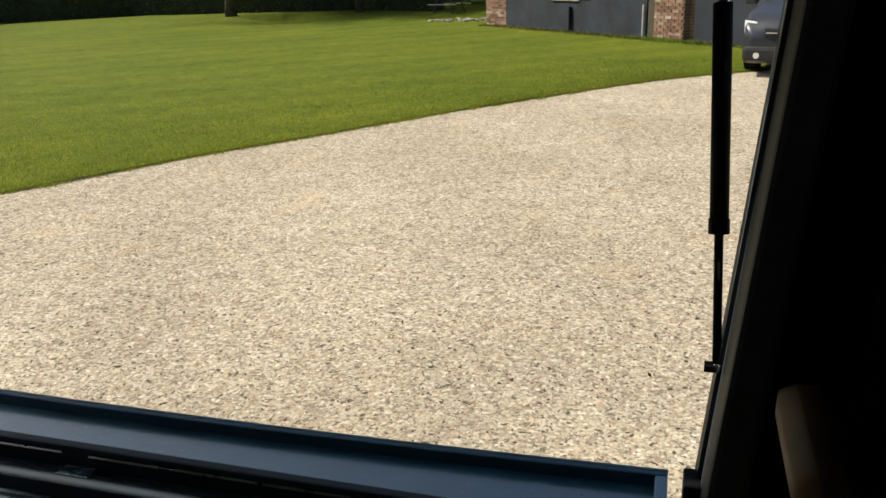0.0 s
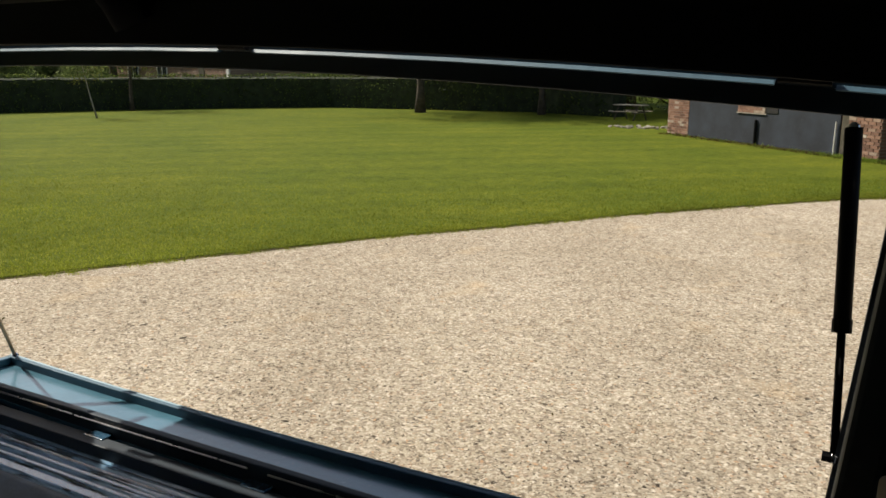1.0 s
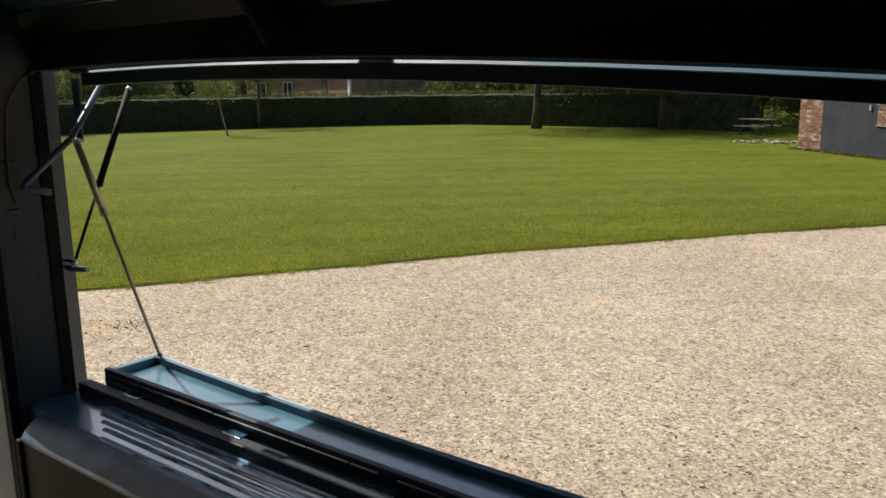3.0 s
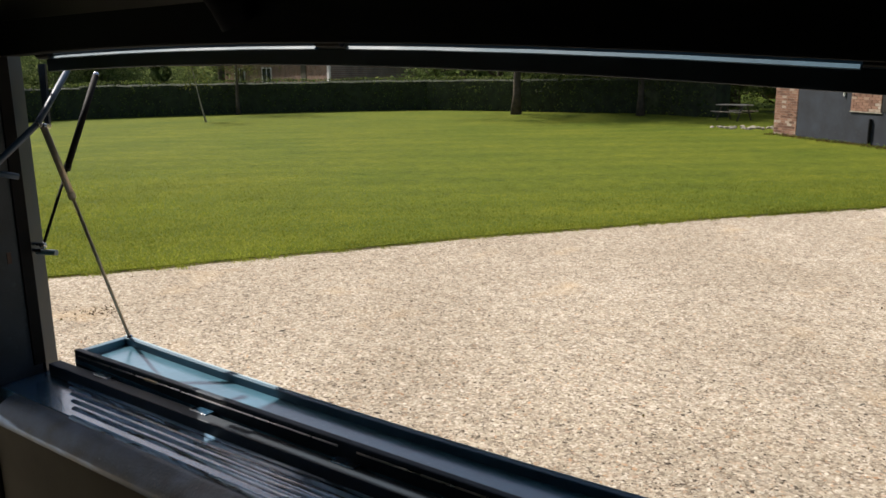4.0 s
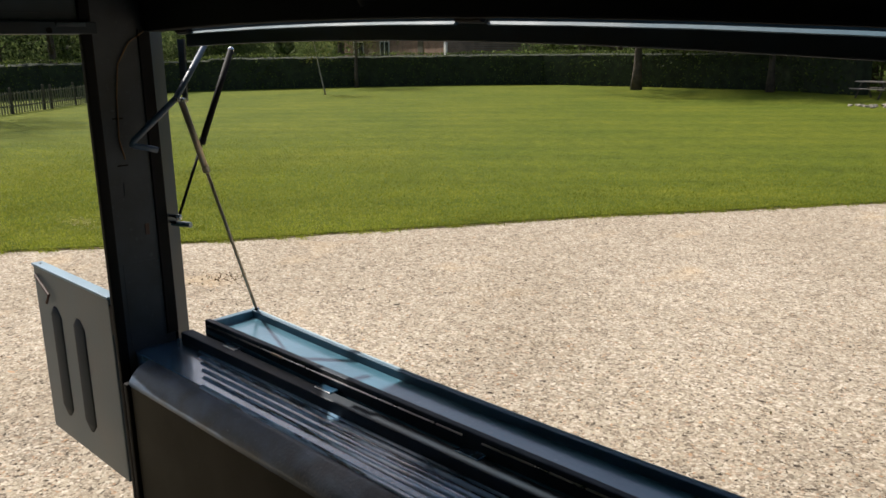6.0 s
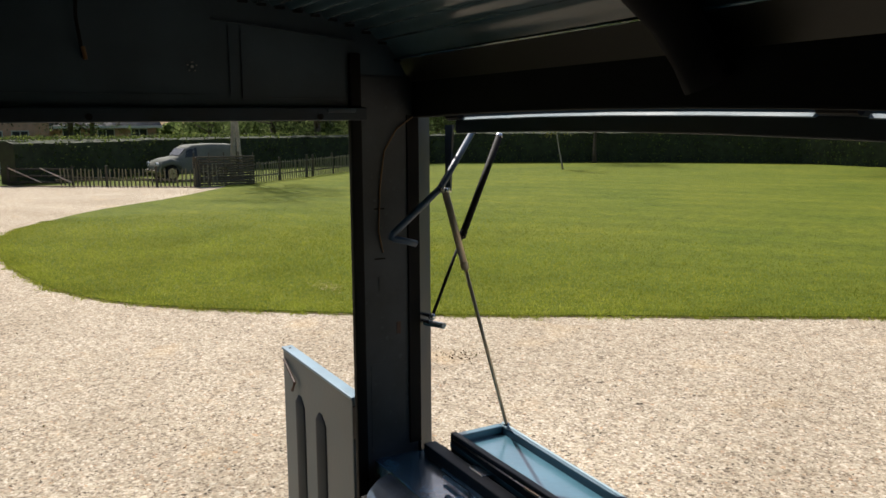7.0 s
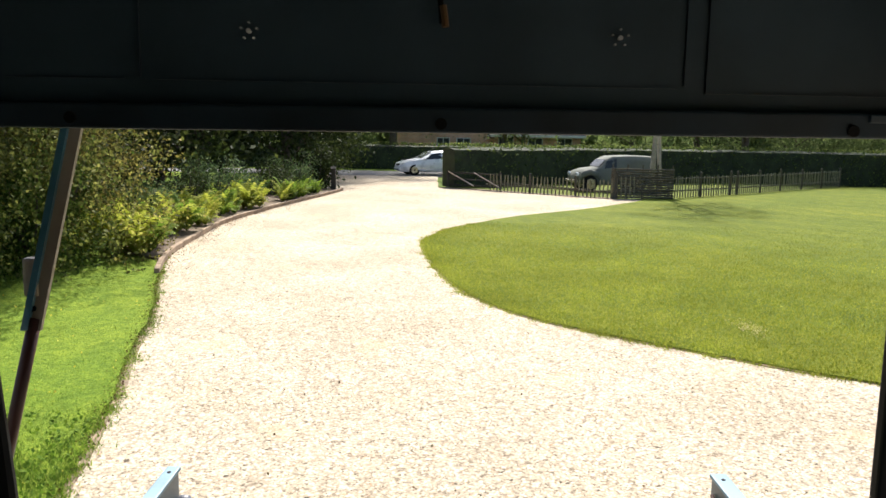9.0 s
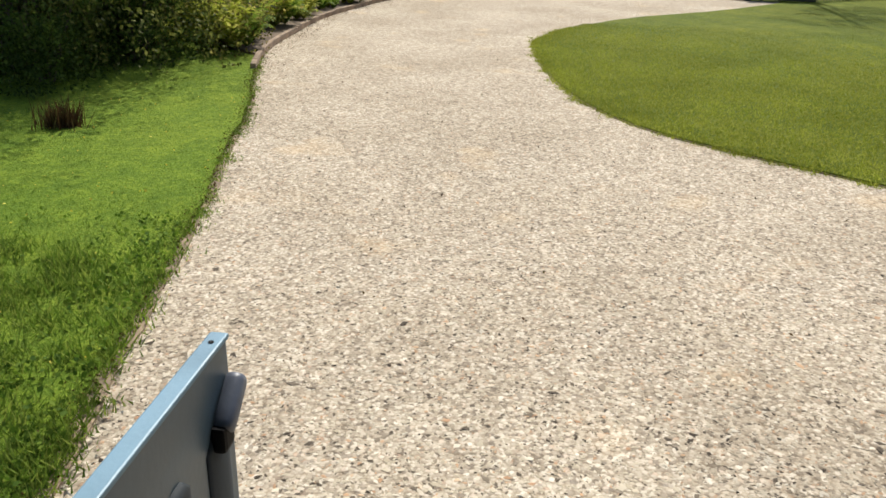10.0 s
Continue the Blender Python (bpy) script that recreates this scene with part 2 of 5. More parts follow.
M_PLY = painted("brown_panel", (0.105, 0.092, 0.068), 0.8, wear=0.25, scale=3)
M_RUST = painted("dark_red_tube", (0.06, 0.018, 0.012), 0.4, wear=0.3)
M_LEATHER = painted("tan_leather", (0.17, 0.095, 0.04), 0.5, wear=0.3, scale=10)
M_QUILT = painted("grey_vinyl", (0.30, 0.28, 0.25), 0.5, wear=0.15, scale=10)
M_BARK = painted("tree_bark", (0.075, 0.058, 0.042), 0.95, wear=0.45, scale=5)
M_BIRCH = painted("pale_bark", (0.33, 0.29, 0.23), 0.9, wear=0.35, scale=4, spot=(0.07, 0.06, 0.05))
M_WOOD = painted("weathered_wood", (0.080, 0.070, 0.048), 0.9, wear=0.35, scale=7)
M_GATE = painted("dark_gate_timber", (0.030, 0.027, 0.020), 0.9, wear=0.35, scale=7)
M_PICKET = painted("grey_picket_wood", (0.17, 0.16, 0.10), 0.9, wear=0.3, scale=7)
M_TABLE = painted("silvered_timber", (0.52, 0.43, 0.35), 0.85, wear=0.25, scale=7)
M_HEDGE = islands("hedge_leaf", [(0.0, (0.032, 0.052, 0.015)), (0.6, (0.078, 0.112, 0.028)), (1.0, (0.15, 0.19, 0.045))], 0.7, 0.5)
M_HCORE = painted("shaded_hedge_core", (0.026, 0.036, 0.014), 0.95, wear=0.5, scale=3)
M_LEAF = islands("tree_leaf", [(0.0, (0.035, 0.065, 0.012)), (0.6, (0.085, 0.14, 0.026)), (1.0, (0.17, 0.23, 0.045))], 0.8, 0.45)
# leaf green made paler and bluer to put distance haze into the colour
M_FAR = islands("hazy_distant_leaf", [(0.0, (0.065, 0.10, 0.032)), (0.6, (0.135, 0.185, 0.06)), (1.0, (0.25, 0.30, 0.11))], 0.8, 0.5)
# paler leaf colour that paints sunlight on hedge tops and one lane tree
M_TOP = islands("sunlit_top_leaf", [(0.0, (0.10, 0.13, 0.03)), (1.0, (0.26, 0.30, 0.09))], 0.8, 0.45)
M_LEAFD = islands("dark_tree_leaf", [(0.0, (0.014, 0.025, 0.007)), (0.6, (0.036, 0.054, 0.012)), (1.0, (0.075, 0.095, 0.023))], 0.7, 0.35)
M_LEAFB = islands("blue_green_leaf", [(0.0, (0.04, 0.075, 0.03)), (0.6, (0.10, 0.155, 0.06)), (1.0, (0.19, 0.25, 0.10))], 0.8, 0.35)
M_GOLD = islands("golden_leaf", [(0.0, (0.06, 0.058, 0.014)), (0.6, (0.14, 0.128, 0.030)), (0.9, (0.26, 0.23, 0.06)), (1.0, (0.46, 0.40, 0.12))], 0.75, 0.45)
M_OLIVE = islands("olive_leaf", [(0.0, (0.05, 0.065, 0.015)), (0.6, (0.12, 0.135, 0.03)), (1.0, (0.25, 0.25, 0.07))], 0.7, 0.45)
M_CLOVER = islands("clover_leaf", [(0.0, (0.06, 0.125, 0.014)), (0.6, (0.13, 0.215, 0.022)), (1.0, (0.22, 0.31, 0.04))], 0.8, 0.45)
M_FERN = islands("fern_frond", [(0.0, (0.19, 0.23, 0.02)), (0.6, (0.38, 0.42, 0.06)), (1.0, (0.50, 0.48, 0.12))], 0.8, 0.5)
M_BRICK = mat_brick("old_brick", (0.29, 0.165, 0.115), (0.20, 0.115, 0.085), (0.32, 0.27, 0.23))
M_BRICK2 = mat_brick("brown_brick", (0.74, 0.42, 0.30), (0.66, 0.36, 0.26), (0.62, 0.52, 0.43))
def mat_bricks():
    m, nt, b = nodes_of("single_bricks")
    info = nt.nodes.new("ShaderNodeObjectInfo")
    c = ramp(nt, info.outputs["Random"], [(0.0, (0.15, 0.085, 0.06)), (0.4, (0.27, 0.15, 0.105)), (0.75, (0.35, 0.21, 0.15)), (0.92, (0.40, 0.31, 0.24)), (1.0, (0.52, 0.46, 0.40))])
    n = tex(nt, "ShaderNodeTexNoise", 18.0, Detail=5.0)
    c = mix(nt, c, ramp(nt, n.outputs[0], [(0.3, (0.72, 0.70, 0.68)), (0.7, (1.15, 1.13, 1.1))]), 1.0, "MULTIPLY")
    nt.links.new(c, b.inputs["Base Color"])
    b.inputs["Roughness"].default_value = 0.92
    bump(nt, b, n.outputs[0], 0.4, 0.004)
    return m


M_BRICKS = mat_bricks()
M_MORTAR = painted("lime_mortar", (0.34, 0.30, 0.25), 0.95, wear=0.3, scale=5)
M_SLATE = painted("slate_roof", (0.075, 0.075, 0.078), 0.95, wear=0.3, scale=2)
M_PLASTER = painted("dark_grey_plaster", (0.026, 0.032, 0.043), 0.9, wear=0.4, scale=1.6, spot=(0.04, 0.043, 0.05))
M_WHITE = painted("white_paint", (0.72, 0.70, 0.66), 0.6, wear=0.1, scale=4)
M_BLACK = painted("dark_opening", (0.015, 0.014, 0.013), 0.8)
M_SILVER = painted("silver_car_paint", (0.72, 0.73, 0.74), 0.28, 0.1, 0.05, 3, coat=0.6)
M_GREYCAR = painted("faded_grey_paint", (0.13, 0.14, 0.118), 0.85, 0.0, 0.2, 2)
M_GRAPH = painted("dark_grey_car_paint", (0.030, 0.034, 0.042), 0.3, 0.3, 0.08, 3, coat=0.6)
M_PLASTIC = painted("black_plastic", (0.02, 0.02, 0.02), 0.55)
M_CARGLASS = painted("tinted_car_glass", (0.03, 0.036, 0.04), 0.12, 0.0, 0.1, 2)
M_CARGLASS.node_tree.nodes["Principled BSDF"].inputs["Specular IOR Level"].default_value = 0.25
M_SCREEN = painted("windscreen_glass", (0.20, 0.30, 0.30), 0.05, 0.0, 0.1, 1, coat=1.0)
M_LAMP = painted("lens_and_glint_white", (0.75, 0.76, 0.76), 0.1, 0.2, 0.1, 9, coat=1.0)
M_ORANGE = painted("number_plate", (0.70, 0.42, 0.05), 0.5)
M_ROCK = painted("pale_rubble", (0.32, 0.29, 0.24), 0.9, wear=0.3, scale=5)

M_COVE.node_tree.nodes["Principled BSDF"].inputs["Specular IOR Level"].default_value = 0.3
for dull in (M_DARK, M_PLY, M_RUBBER):
    dull.node_tree.nodes["Principled BSDF"].inputs["Specular IOR Level"].default_value = 0.12


# ---------------------------------------------------------------- mesh helpers
def part(name, bm, material, parent=None, label="", smooth=False):
    """Links a bmesh or a mesh as one object under a thing, in the thing's own coordinates."""
    if isinstance(bm, bpy.types.Mesh):
        me = bm
    else:
        me = bpy.data.meshes.new(name)
        bmesh.ops.recalc_face_normals(bm, faces=bm.faces)
        bm.to_mesh(me)
        bm.free()
    if not me.materials:
        me.materials.append(material)
    if smooth:
        me.polygons.foreach_set("use_smooth", [True] * len(me.polygons))
    ob = new(name, me)
    if parent is not None:
        ob.parent = parent
    return tagged(ob, label)


def thing(name, loc, label, category, group="", kind="", turn=0.0):
    ob = new(name)
    ob.empty_display_size = 0.1
    ob.matrix_basis = pose(*loc, 0, 0, turn)
    return tagged(ob, label, category, group, kind)


def arrays(name, verts, faces):
    me = bpy.data.meshes.new(name)
    verts, faces = np.asarray(verts, np.float32), np.asarray(faces, np.int32)
    k = faces.shape[1]
    me.vertices.add(len(verts))
    me.vertices.foreach_set("co", verts.ravel())
    me.loops.add(faces.size)
    me.loops.foreach_set("vertex_index", faces.ravel())
    me.polygons.add(len(faces))
    me.polygons.foreach_set("loop_start", np.arange(0, faces.size, k, dtype=np.int32))
    me.update(calc_edges=True)
    return me


def box(x0, x1, y0, y1, z0, z1, bev=0.0, bm=None):
    bm = bm or bmesh.new()
    m = Matrix.LocRotScale(((x0 + x1) / 2, (y0 + y1) / 2, (z0 + z1) / 2), None, (abs(x1 - x0), abs(y1 - y0), abs(z1 - z0)))
    vs = bmesh.ops.create_cube(bm, size=1, matrix=m)["verts"]
    if bev:
        es = list({e for v in vs for e in v.link_edges})
        bmesh.ops.bevel(bm, geom=es, offset=bev, segments=2, affect="EDGES", profile=0.6)
    return bm


def tube(pts, radii, n=10, bm=None, caps=True):
    """A round bar along points; radii: one, or one for each point."""
    bm = bm or bmesh.new()
    pts = [Vector(p) for p in pts]
    radii = [radii] * len(pts) if isinstance(radii, (int, float)) else radii
    rings = []
    side = None
    for i, p in enumerate(pts):
        d = (pts[min(i + 1, len(pts) - 1)] - pts[max(i - 1, 0)]).normalized()
        if side is None:
            side = d.orthogonal().normalized()
        side = (side - d * side.dot(d)).normalized()
        up = d.cross(side)
        rings.append([bm.verts.new(p + (side * math.cos(a) + up * math.sin(a)) * radii[i]) for a in [2 * math.pi * j / n for j in range(n)]])
    for a, b in zip(rings, rings[1:]):
        for j in range(n):
            bm.faces.new((a[j], a[(j + 1) % n], b[(j + 1) % n], b[j]))
    if caps:
        bm.faces.new(rings[0][::-1])
        bm.faces.new(rings[-1])
    return bm


def prism(profile, axis, a, b, bm=None):
    """A closed outline pushed along an axis from a to b: axis x takes (y, z), y takes (x, z), z takes (x, y)."""
    bm = bm or bmesh.new()
    put = {"x": lambda p, t: (t, p[0], p[1]), "y": lambda p, t: (p[0], t, p[1]), "z": lambda p, t: (p[0], p[1], t)}[axis]
    v0 = [bm.verts.new(put(p, a)) for p in profile]
    v1 = [bm.verts.new(put(p, b)) for p in profile]
    n = len(profile)
    for i in range(n):
        bm.faces.new((v0[i], v0[(i + 1) % n], v1[(i + 1) % n], v1[i]))
    bm.faces.new(v0[::-1])
    bm.faces.new(v1)
    return bm


def moved(bm, m):
    bmesh.ops.transform(bm, matrix=m, verts=bm.verts)
    return bm


def sheet(name, outline, z, material, label, category, skirt=0.0, wobble=0.0):
    """A flat piece of ground within an outline, with a small drop at its edge."""
    pts = smooth_line(outline, wobble)
    bm = bmesh.new()
    vs = [bm.verts.new((x, y, z)) for x, y in pts]
    f = bm.faces.new(vs)
    bm.normal_update()
    if f.normal.z < 0:
        f.normal_flip()
    if skirt:
        low = [bm.verts.new((x, y, z - skirt)) for x, y in pts]
        for i in range(len(vs)):
            j = (i + 1) % len(vs)
            bm.faces.new((vs[i], vs[j], low[j], low[i]))
    bmesh.ops.triangulate(bm, faces=[f], ngon_method="EAR_CLIP")
    ob = part(name, bm, material)
    return tagged(ob, label, category, kind="structure")


def smooth_line(outline, wobble=0.0, step=0.35):
    """Points along an outline of (x, y) or (x, y, True): where marked, the edge is rounded and slightly uneven."""
    out = []
    n = len(outline)
    P = [Vector(p[:2]) for p in outline]
    for i in range(n):
        a, b = P[i], P[(i + 1) % n]
        soft = len(outline[i]) > 2 and len(outline[(i + 1) % n]) > 2
        if not soft:
            out.append((a.x, a.y))
            continue
        p0, p3 = P[i - 1], P[(i + 2) % n]
        if len(outline[i - 1]) < 3:
            p0 = a
        if len(outline[(i + 2) % n]) < 3:
            p3 = b
        k = max(2, int((b - a).length / step))
        for j in range(k):
            t = j / k
            q = 0.5 * ((2 * a) + (b - p0) * t + (2 * p0 - 5 * a + 4 * b - p3) * t * t + (3 * a - p0 - 3 * b + p3) * t ** 3)
            w = wobble * noise.noise((q.x * 1.3, q.y * 1.3, 0.0)) + wobble * 0.6 * noise.noise((q.x * 5, q.y * 5, 3.0))
            out.append((q.x + w, q.y + w * 0.7))
    return out


def inside(px, py, poly):
    """Which of the points lie within the outline."""
    res = np.zeros(len(px), bool)
    n = len(poly)
    for i in range(n):
        (x1, y1), (x2, y2) = poly[i], poly[(i + 1) % n]
        if y1 == y2:
            continue
        c = ((y1 > py) != (y2 > py)) & (px < (x2 - x1) * (py - y1) / (y2 - y1) + x1)
        res ^= c
    return res


RNG = np.random.default_rng(7)


def leaf_mesh(name, centres, size, droop=0.3, slim=0.55):
    """Pointed leaves, two triangles each, turned at random round the given centres."""
    n = len(centres)
    d = RNG.normal(size=(n, 3))
    d[:, 2] -= droop
    d /= np.linalg.norm(d, axis=1)[:, None]
    s = np.cross(d, RNG.normal(size=(n, 3)))
    s /= np.linalg.norm(s, axis=1)[:, None] + 1e-9
    L = (np.asarray(size) * RNG.uniform(0.6, 1.3, n))[:, None]
    c = np.asarray(centres)
    v = np.stack([c - d * L * 0.5, c + s * L * slim * 0.5, c + d * L * 0.5, c - s * L * slim * 0.5], 1).reshape(-1, 3)
    return arrays(name, v, np.arange(n * 4).reshape(n, 4))


def blades(name, x, y, z, height, width, lean=0.5):
    """Grass blades, one triangle each."""
    n = len(x)
    a = RNG.uniform(0, 2 * math.pi, n)
    h = height * RNG.uniform(0.5, 1.3, n)
    w = width * RNG.uniform(0.7, 1.4, n)
    la, ll = RNG.uniform(0, 2 * math.pi, n), lean * h * RNG.uniform(0.1, 1.0, n)
    base = np.stack([x, y, np.broadcast_to(z, n)], 1)
    side = np.stack([np.cos(a), np.sin(a), 0 * a], 1) * (w / 2)[:, None]
    tip = base + np.stack([np.cos(la) * ll, np.sin(la) * ll, h], 1)
    v = np.stack([base - side, base + side, tip], 1).reshape(-1, 3)
    return arrays(name, v, np.arange(n * 3).reshape(n, 3))


# ---------------------------------------------------------------- ground
tagged(part("ground", box(-900, 900, -900, 900, -0.5, -0.04), M_FIELD), "rough green field grass to the horizon", "ground", kind="structure")
DRIVE = [(12, -12), (12, 30), (-12, 30), (-28.0, 8.0), (-27.95, 6.0), (-31.05, 1.85), (-32.3, 0.22), (-40.3, 0.22), (-40.3, -12)]
sheet("gravel_drive", DRIVE, 0.0, M_GRAVEL, "pale cream gravel drive in sunshine", "gravel drive", 0.03)
tagged(part("road", box(-45.6, -40.2, -70, 60, -0.03, 0.006), M_ASPHALT), "grey asphalt lane beyond the gateway", "road", kind="structure")
LAWN = [(-16.6, -0.08, 1), (-15.3, -0.02, 1), (-13.3, 0.2, 1), (-11.6, 0.58, 1), (-10.45, 1.1, 1), (-9.6, 1.85, 1), (-8.6, 3.05, 1), (-7.7, 4.3, 1), (-6.9, 5.6, 1), (-6.05, 6.9, 1),
        (-5.2, 8.25, 1), (-4.45, 9.2, 1), (-3.3, 10.8, 1), (-1.85, 12.55, 1), (-0.3, 14.25, 1), (1.2, 15.3, 1), (4.0, 17.2, 1), (9, 19), (9, 27), (-9, 37), (-27, 37), (-38, 22.5), (-36.4, 17.8), (-28.9, 8.3),
        (-28.3, 7.3, 1), (-27.0, 6.6, 1), (-24.5, 4.8, 1), (-21.5, 2.1, 1), (-19.0, 0.62, 1), (-17.5, 0.08, 1)]
sheet("lawn", LAWN, 0.024, M_LAWN, "mown green lawn with a rough edge", "lawn", 0.05, 0.05)
VERGE = [(9, -1.2), (-1.5, -1.4, 1), (-3.2, -1.55, 1), (-4.2, -1.72, 1), (-5.0, -1.9, 1), (-6.1, -2.1, 1), (-7.7, -2.5, 1), (-9.7, -3.0, 1), (-10.6, -3.22, 1), (-12.8, -3.9, 1), (-13.7, -4.18, 1), (-14.9, -4.6), (-16.5, -5.4), (-30, -6), (-40, -5), (-40, -30), (9, -30)]
sheet("grass_verge", VERGE, 0.03, M_VERGE, "longer green grass verge beside the gravel", "grass verge", 0.05, 0.17)
KERB = [(-12.6, -3.86), (-13.6, -4.12), (-14.9, -4.35), (-16.8, -4.5), (-18.7, -4.62), (-20.8, -4.5), (-22.9, -4.25), (-25.2, -3.9), (-27.3, -3.52), (-29.8, -3.2)]
BED = [(*p, 1) for p in KERB[1:]] + [(-31, -9), (-18.5, -9), (-15.5, -6.2)]
sheet("planting_bed", BED, 0.07, M_SOIL, "brown soil bed behind the edging", "planting bed", 0.08, 0.0)
sheet("verge_soil", [(x, y + 0.075, *k) for x, y, *k in VERGE], 0.013, M_DUST, "bare brown soil edge of the verge", "soil edge", 0.03, 0.15)
sheet("lawn_soil", [(x + 0.012, y - 0.016, *k) for x, y, *k in LAWN[:17]] + LAWN[17:], 0.011, M_DUST, "thin ragged soil edge of the lawn", "soil edge", 0.03, 0.10)
LAWN_LINE, VERGE_LINE = smooth_line(LAWN, 0.05), smooth_line(VERGE, 0.17)

# ---------------------------------------------------------------- the van
van = thing("van", (0, 0, 0), "old dark-blue corrugated van with side hatch and rear doors standing open", "van")
XR, XF = -2.33, 1.25          # inner planes of the rear and of the front
YS, YO = 1.00, -0.67          # inner planes of the hatch side and of the blind side
FLOOR = 0.60
HX0, HX1, HZ0, HZ1 = -2.29, 0.10, 1.165, 2.118
YC = (YS + YO) / 2


def roof_z(y):
    u = (y - YC) / 0.835
    return 2.415 - 0.085 * u * u - 0.03 * abs(u) ** 6 - 0.14 * abs(u) ** 14


# roof: corrugations running along the van
ys = np.linspace(YO - 0.02, 0.945, 340)
rib = np.clip((0.78 - abs(ys - YC)) / 0.10, 0, 1) * 0.0065 * np.tanh(1.1 * np.sin(ys * 2 * math.pi / 0.047)) / math.tanh(1.1)
xs = [XR - 0.06, -1.2, 0.0, XF]
rv = [(x, y, roof_z(y) + r) for x in xs for y, r in zip(ys, rib)] + [(x, y, roof_z(y) + r + 0.012) for x in xs for y, r in zip(ys, rib)]
k = len(ys)
rf = []
for lay in (0, len(xs) * k):
    for i in range(len(xs) - 1):
        for j in range(k - 1):
            rf.append((lay + i * k + j, lay + i * k + j + 1, lay + (i + 1) * k + j + 1, lay + (i + 1) * k + j))
part("roof", arrays("roof", rv, rf), M_ROOF, van, "dark ribbed metal roof", smooth=True)

prof = [(y, roof_z(y)) for y in np.linspace(0.943, YS + 0.005, 14)]
part("cove_panel", prism(prof + [(y, z + 0.012) for y, z in prof[::-1]], "x", XR - 0.05, XF), M_COVE, van, "smooth dark curved panel between roof and hatch", True)

# rear header: a panel from the top of the opening up to the roof
prof = [(YO, 2.125), (YS, 2.125)] + [(y, roof_z(y) + 0.007) for y in np.linspace(YS, YO, 25)]
part("rear_header", prism(prof, "x", XR - 0.06, XR - 0.005), M_HEAD, van, "teal-black riveted header panel")
bm = moved(box(XR - 0.07, XR + 0.03, -0.50, 0.842, 2.10, 2.134, 0.004), Matrix.Rotation(radians(0.25), 4, "X"))
part("rear_lintel", bm, M_FRAME, van, "navy flanged lintel with bolt holes")
for y in (-0.34, 0.15, 0.70):
    part("bolt", tube([(XR + 0.024, y, 2.113), (XR + 0.034, y, 2.113)], 0.008, 10), M_RUBBER, van)
# bolt heads take the white lens material so their glint is in the colour
for y in (-0.11, 0.39):
    bm = tube([(XR - 0.006, y, 2.232), (XR + 0.002, y, 2.232)], 0.0035, 8)
    for a in range(5):
        q = a * 2 * math.pi / 5 + 0.3
        tube([(XR - 0.006, y + 0.011 * math.cos(q), 2.232 + 0.011 * math.sin(q)), (XR + 0.0015, y + 0.011 * math.cos(q), 2.232 + 0.011 * math.sin(q))], 0.0016, 6, bm)
    part("bolt_cluster", bm, M_LAMP, van, "shiny bolt heads with the glint painted white")
for y in (-0.26, 0.48):
    part("header_seam", box(XR - 0.008, XR - 0.001, y, y + 0.0025, 2.17, 2.33), M_NAVY, van)
for y0, y1, z0 in ((-0.24, 0.47, 2.166), (0.51, 0.80, 2.160), (-0.44, -0.28, 2.166)):
    part("header_seam", box(XR - 0.008, XR - 0.0015, y0, y1, z0, z0 + 0.003), M_NAVY, van)
part("header_seam", box(XR - 0.008, XR - 0.001, 0.51, 0.5125, 2.163, 2.325), M_NAVY, van)
part("hanging_cable", tube([(XR + 0.02, 0.142, 2.385), (XR + 0.012, 0.140, 2.33), (XR + 0.008, 0.146, 2.28), (XR + 0.012, 0.150, 2.245)], 0.004, 8), M_RUBBER, van, "short hanging black cable")
part("cable_end", tube([(XR + 0.012, 0.150, 2.268), (XR + 0.014, 0.154, 2.24)], 0.005, 8), M_LEATHER, van)
part("header_bracket", box(XR - 0.0, XR + 0.035, 0.72, 0.80, 2.124, 2.135, 0.002), M_NAVY, van)
# black plugs drawn for the shade in the gaps under the roof ribs
gap_mesh = None
for y in np.arange(YO + 0.06, YS - 0.04, 0.047):
    if gap_mesh is None:
        gap = part("rib_gap", tube([(0, -0.012, 0), (0, 0.012, 0)], 0.0042, 6), M_RUBBER, van)
        gap_mesh = gap.data
    else:
        gap = new("rib_gap", gap_mesh)
        gap.parent = van
    gap.location = (XR + 0.001, y, roof_z(y) - 0.007)
prof = [(0.44, 2.350), (0.81, 2.316), (0.81, 2.311), (0.44, 2.345)]
part("edge_trim", prism(prof, "x", XR - 0.004, XR + 0.003), M_NAVY, van)

# corner posts of the rear opening
for y0, y1, s in ((0.815, 0.995, 1), (YO - 0.02, -0.492, -1)):
    part("rear_post", box(XR - 0.03, XR, y0, y1, 0.35, 2.135 + 0.09 * (s > 0), 0.008), M_PILLAR, van, "grey painted corner post")
    ye = y0 if s > 0 else y1
    part("door_seal", box(XR - 0.014, XR + 0.008, ye - 0.020 * (s > 0) - 0.012 * (s < 0), ye + 0.012, 0.5, 2.10 + 0.18 * (s > 0), 0.005), M_RUBBER, van)
part("door_seal", tube([(XR - 0.005, -0.488, 1.75), (XR - 0.005, -0.478, 1.58), (XR - 0.005, -0.470, 1.35), (XR - 0.005, -0.470, 0.6)], [0.012, 0.016, 0.020, 0.020], 10), M_RUBBER, van)
part("post_patch", box(XR - 0.002, XR + 0.0012, 0.842, 0.948, 1.15, 1.42, 0.0008), M_PILLAR, van, "darker blue lower panel of the post")
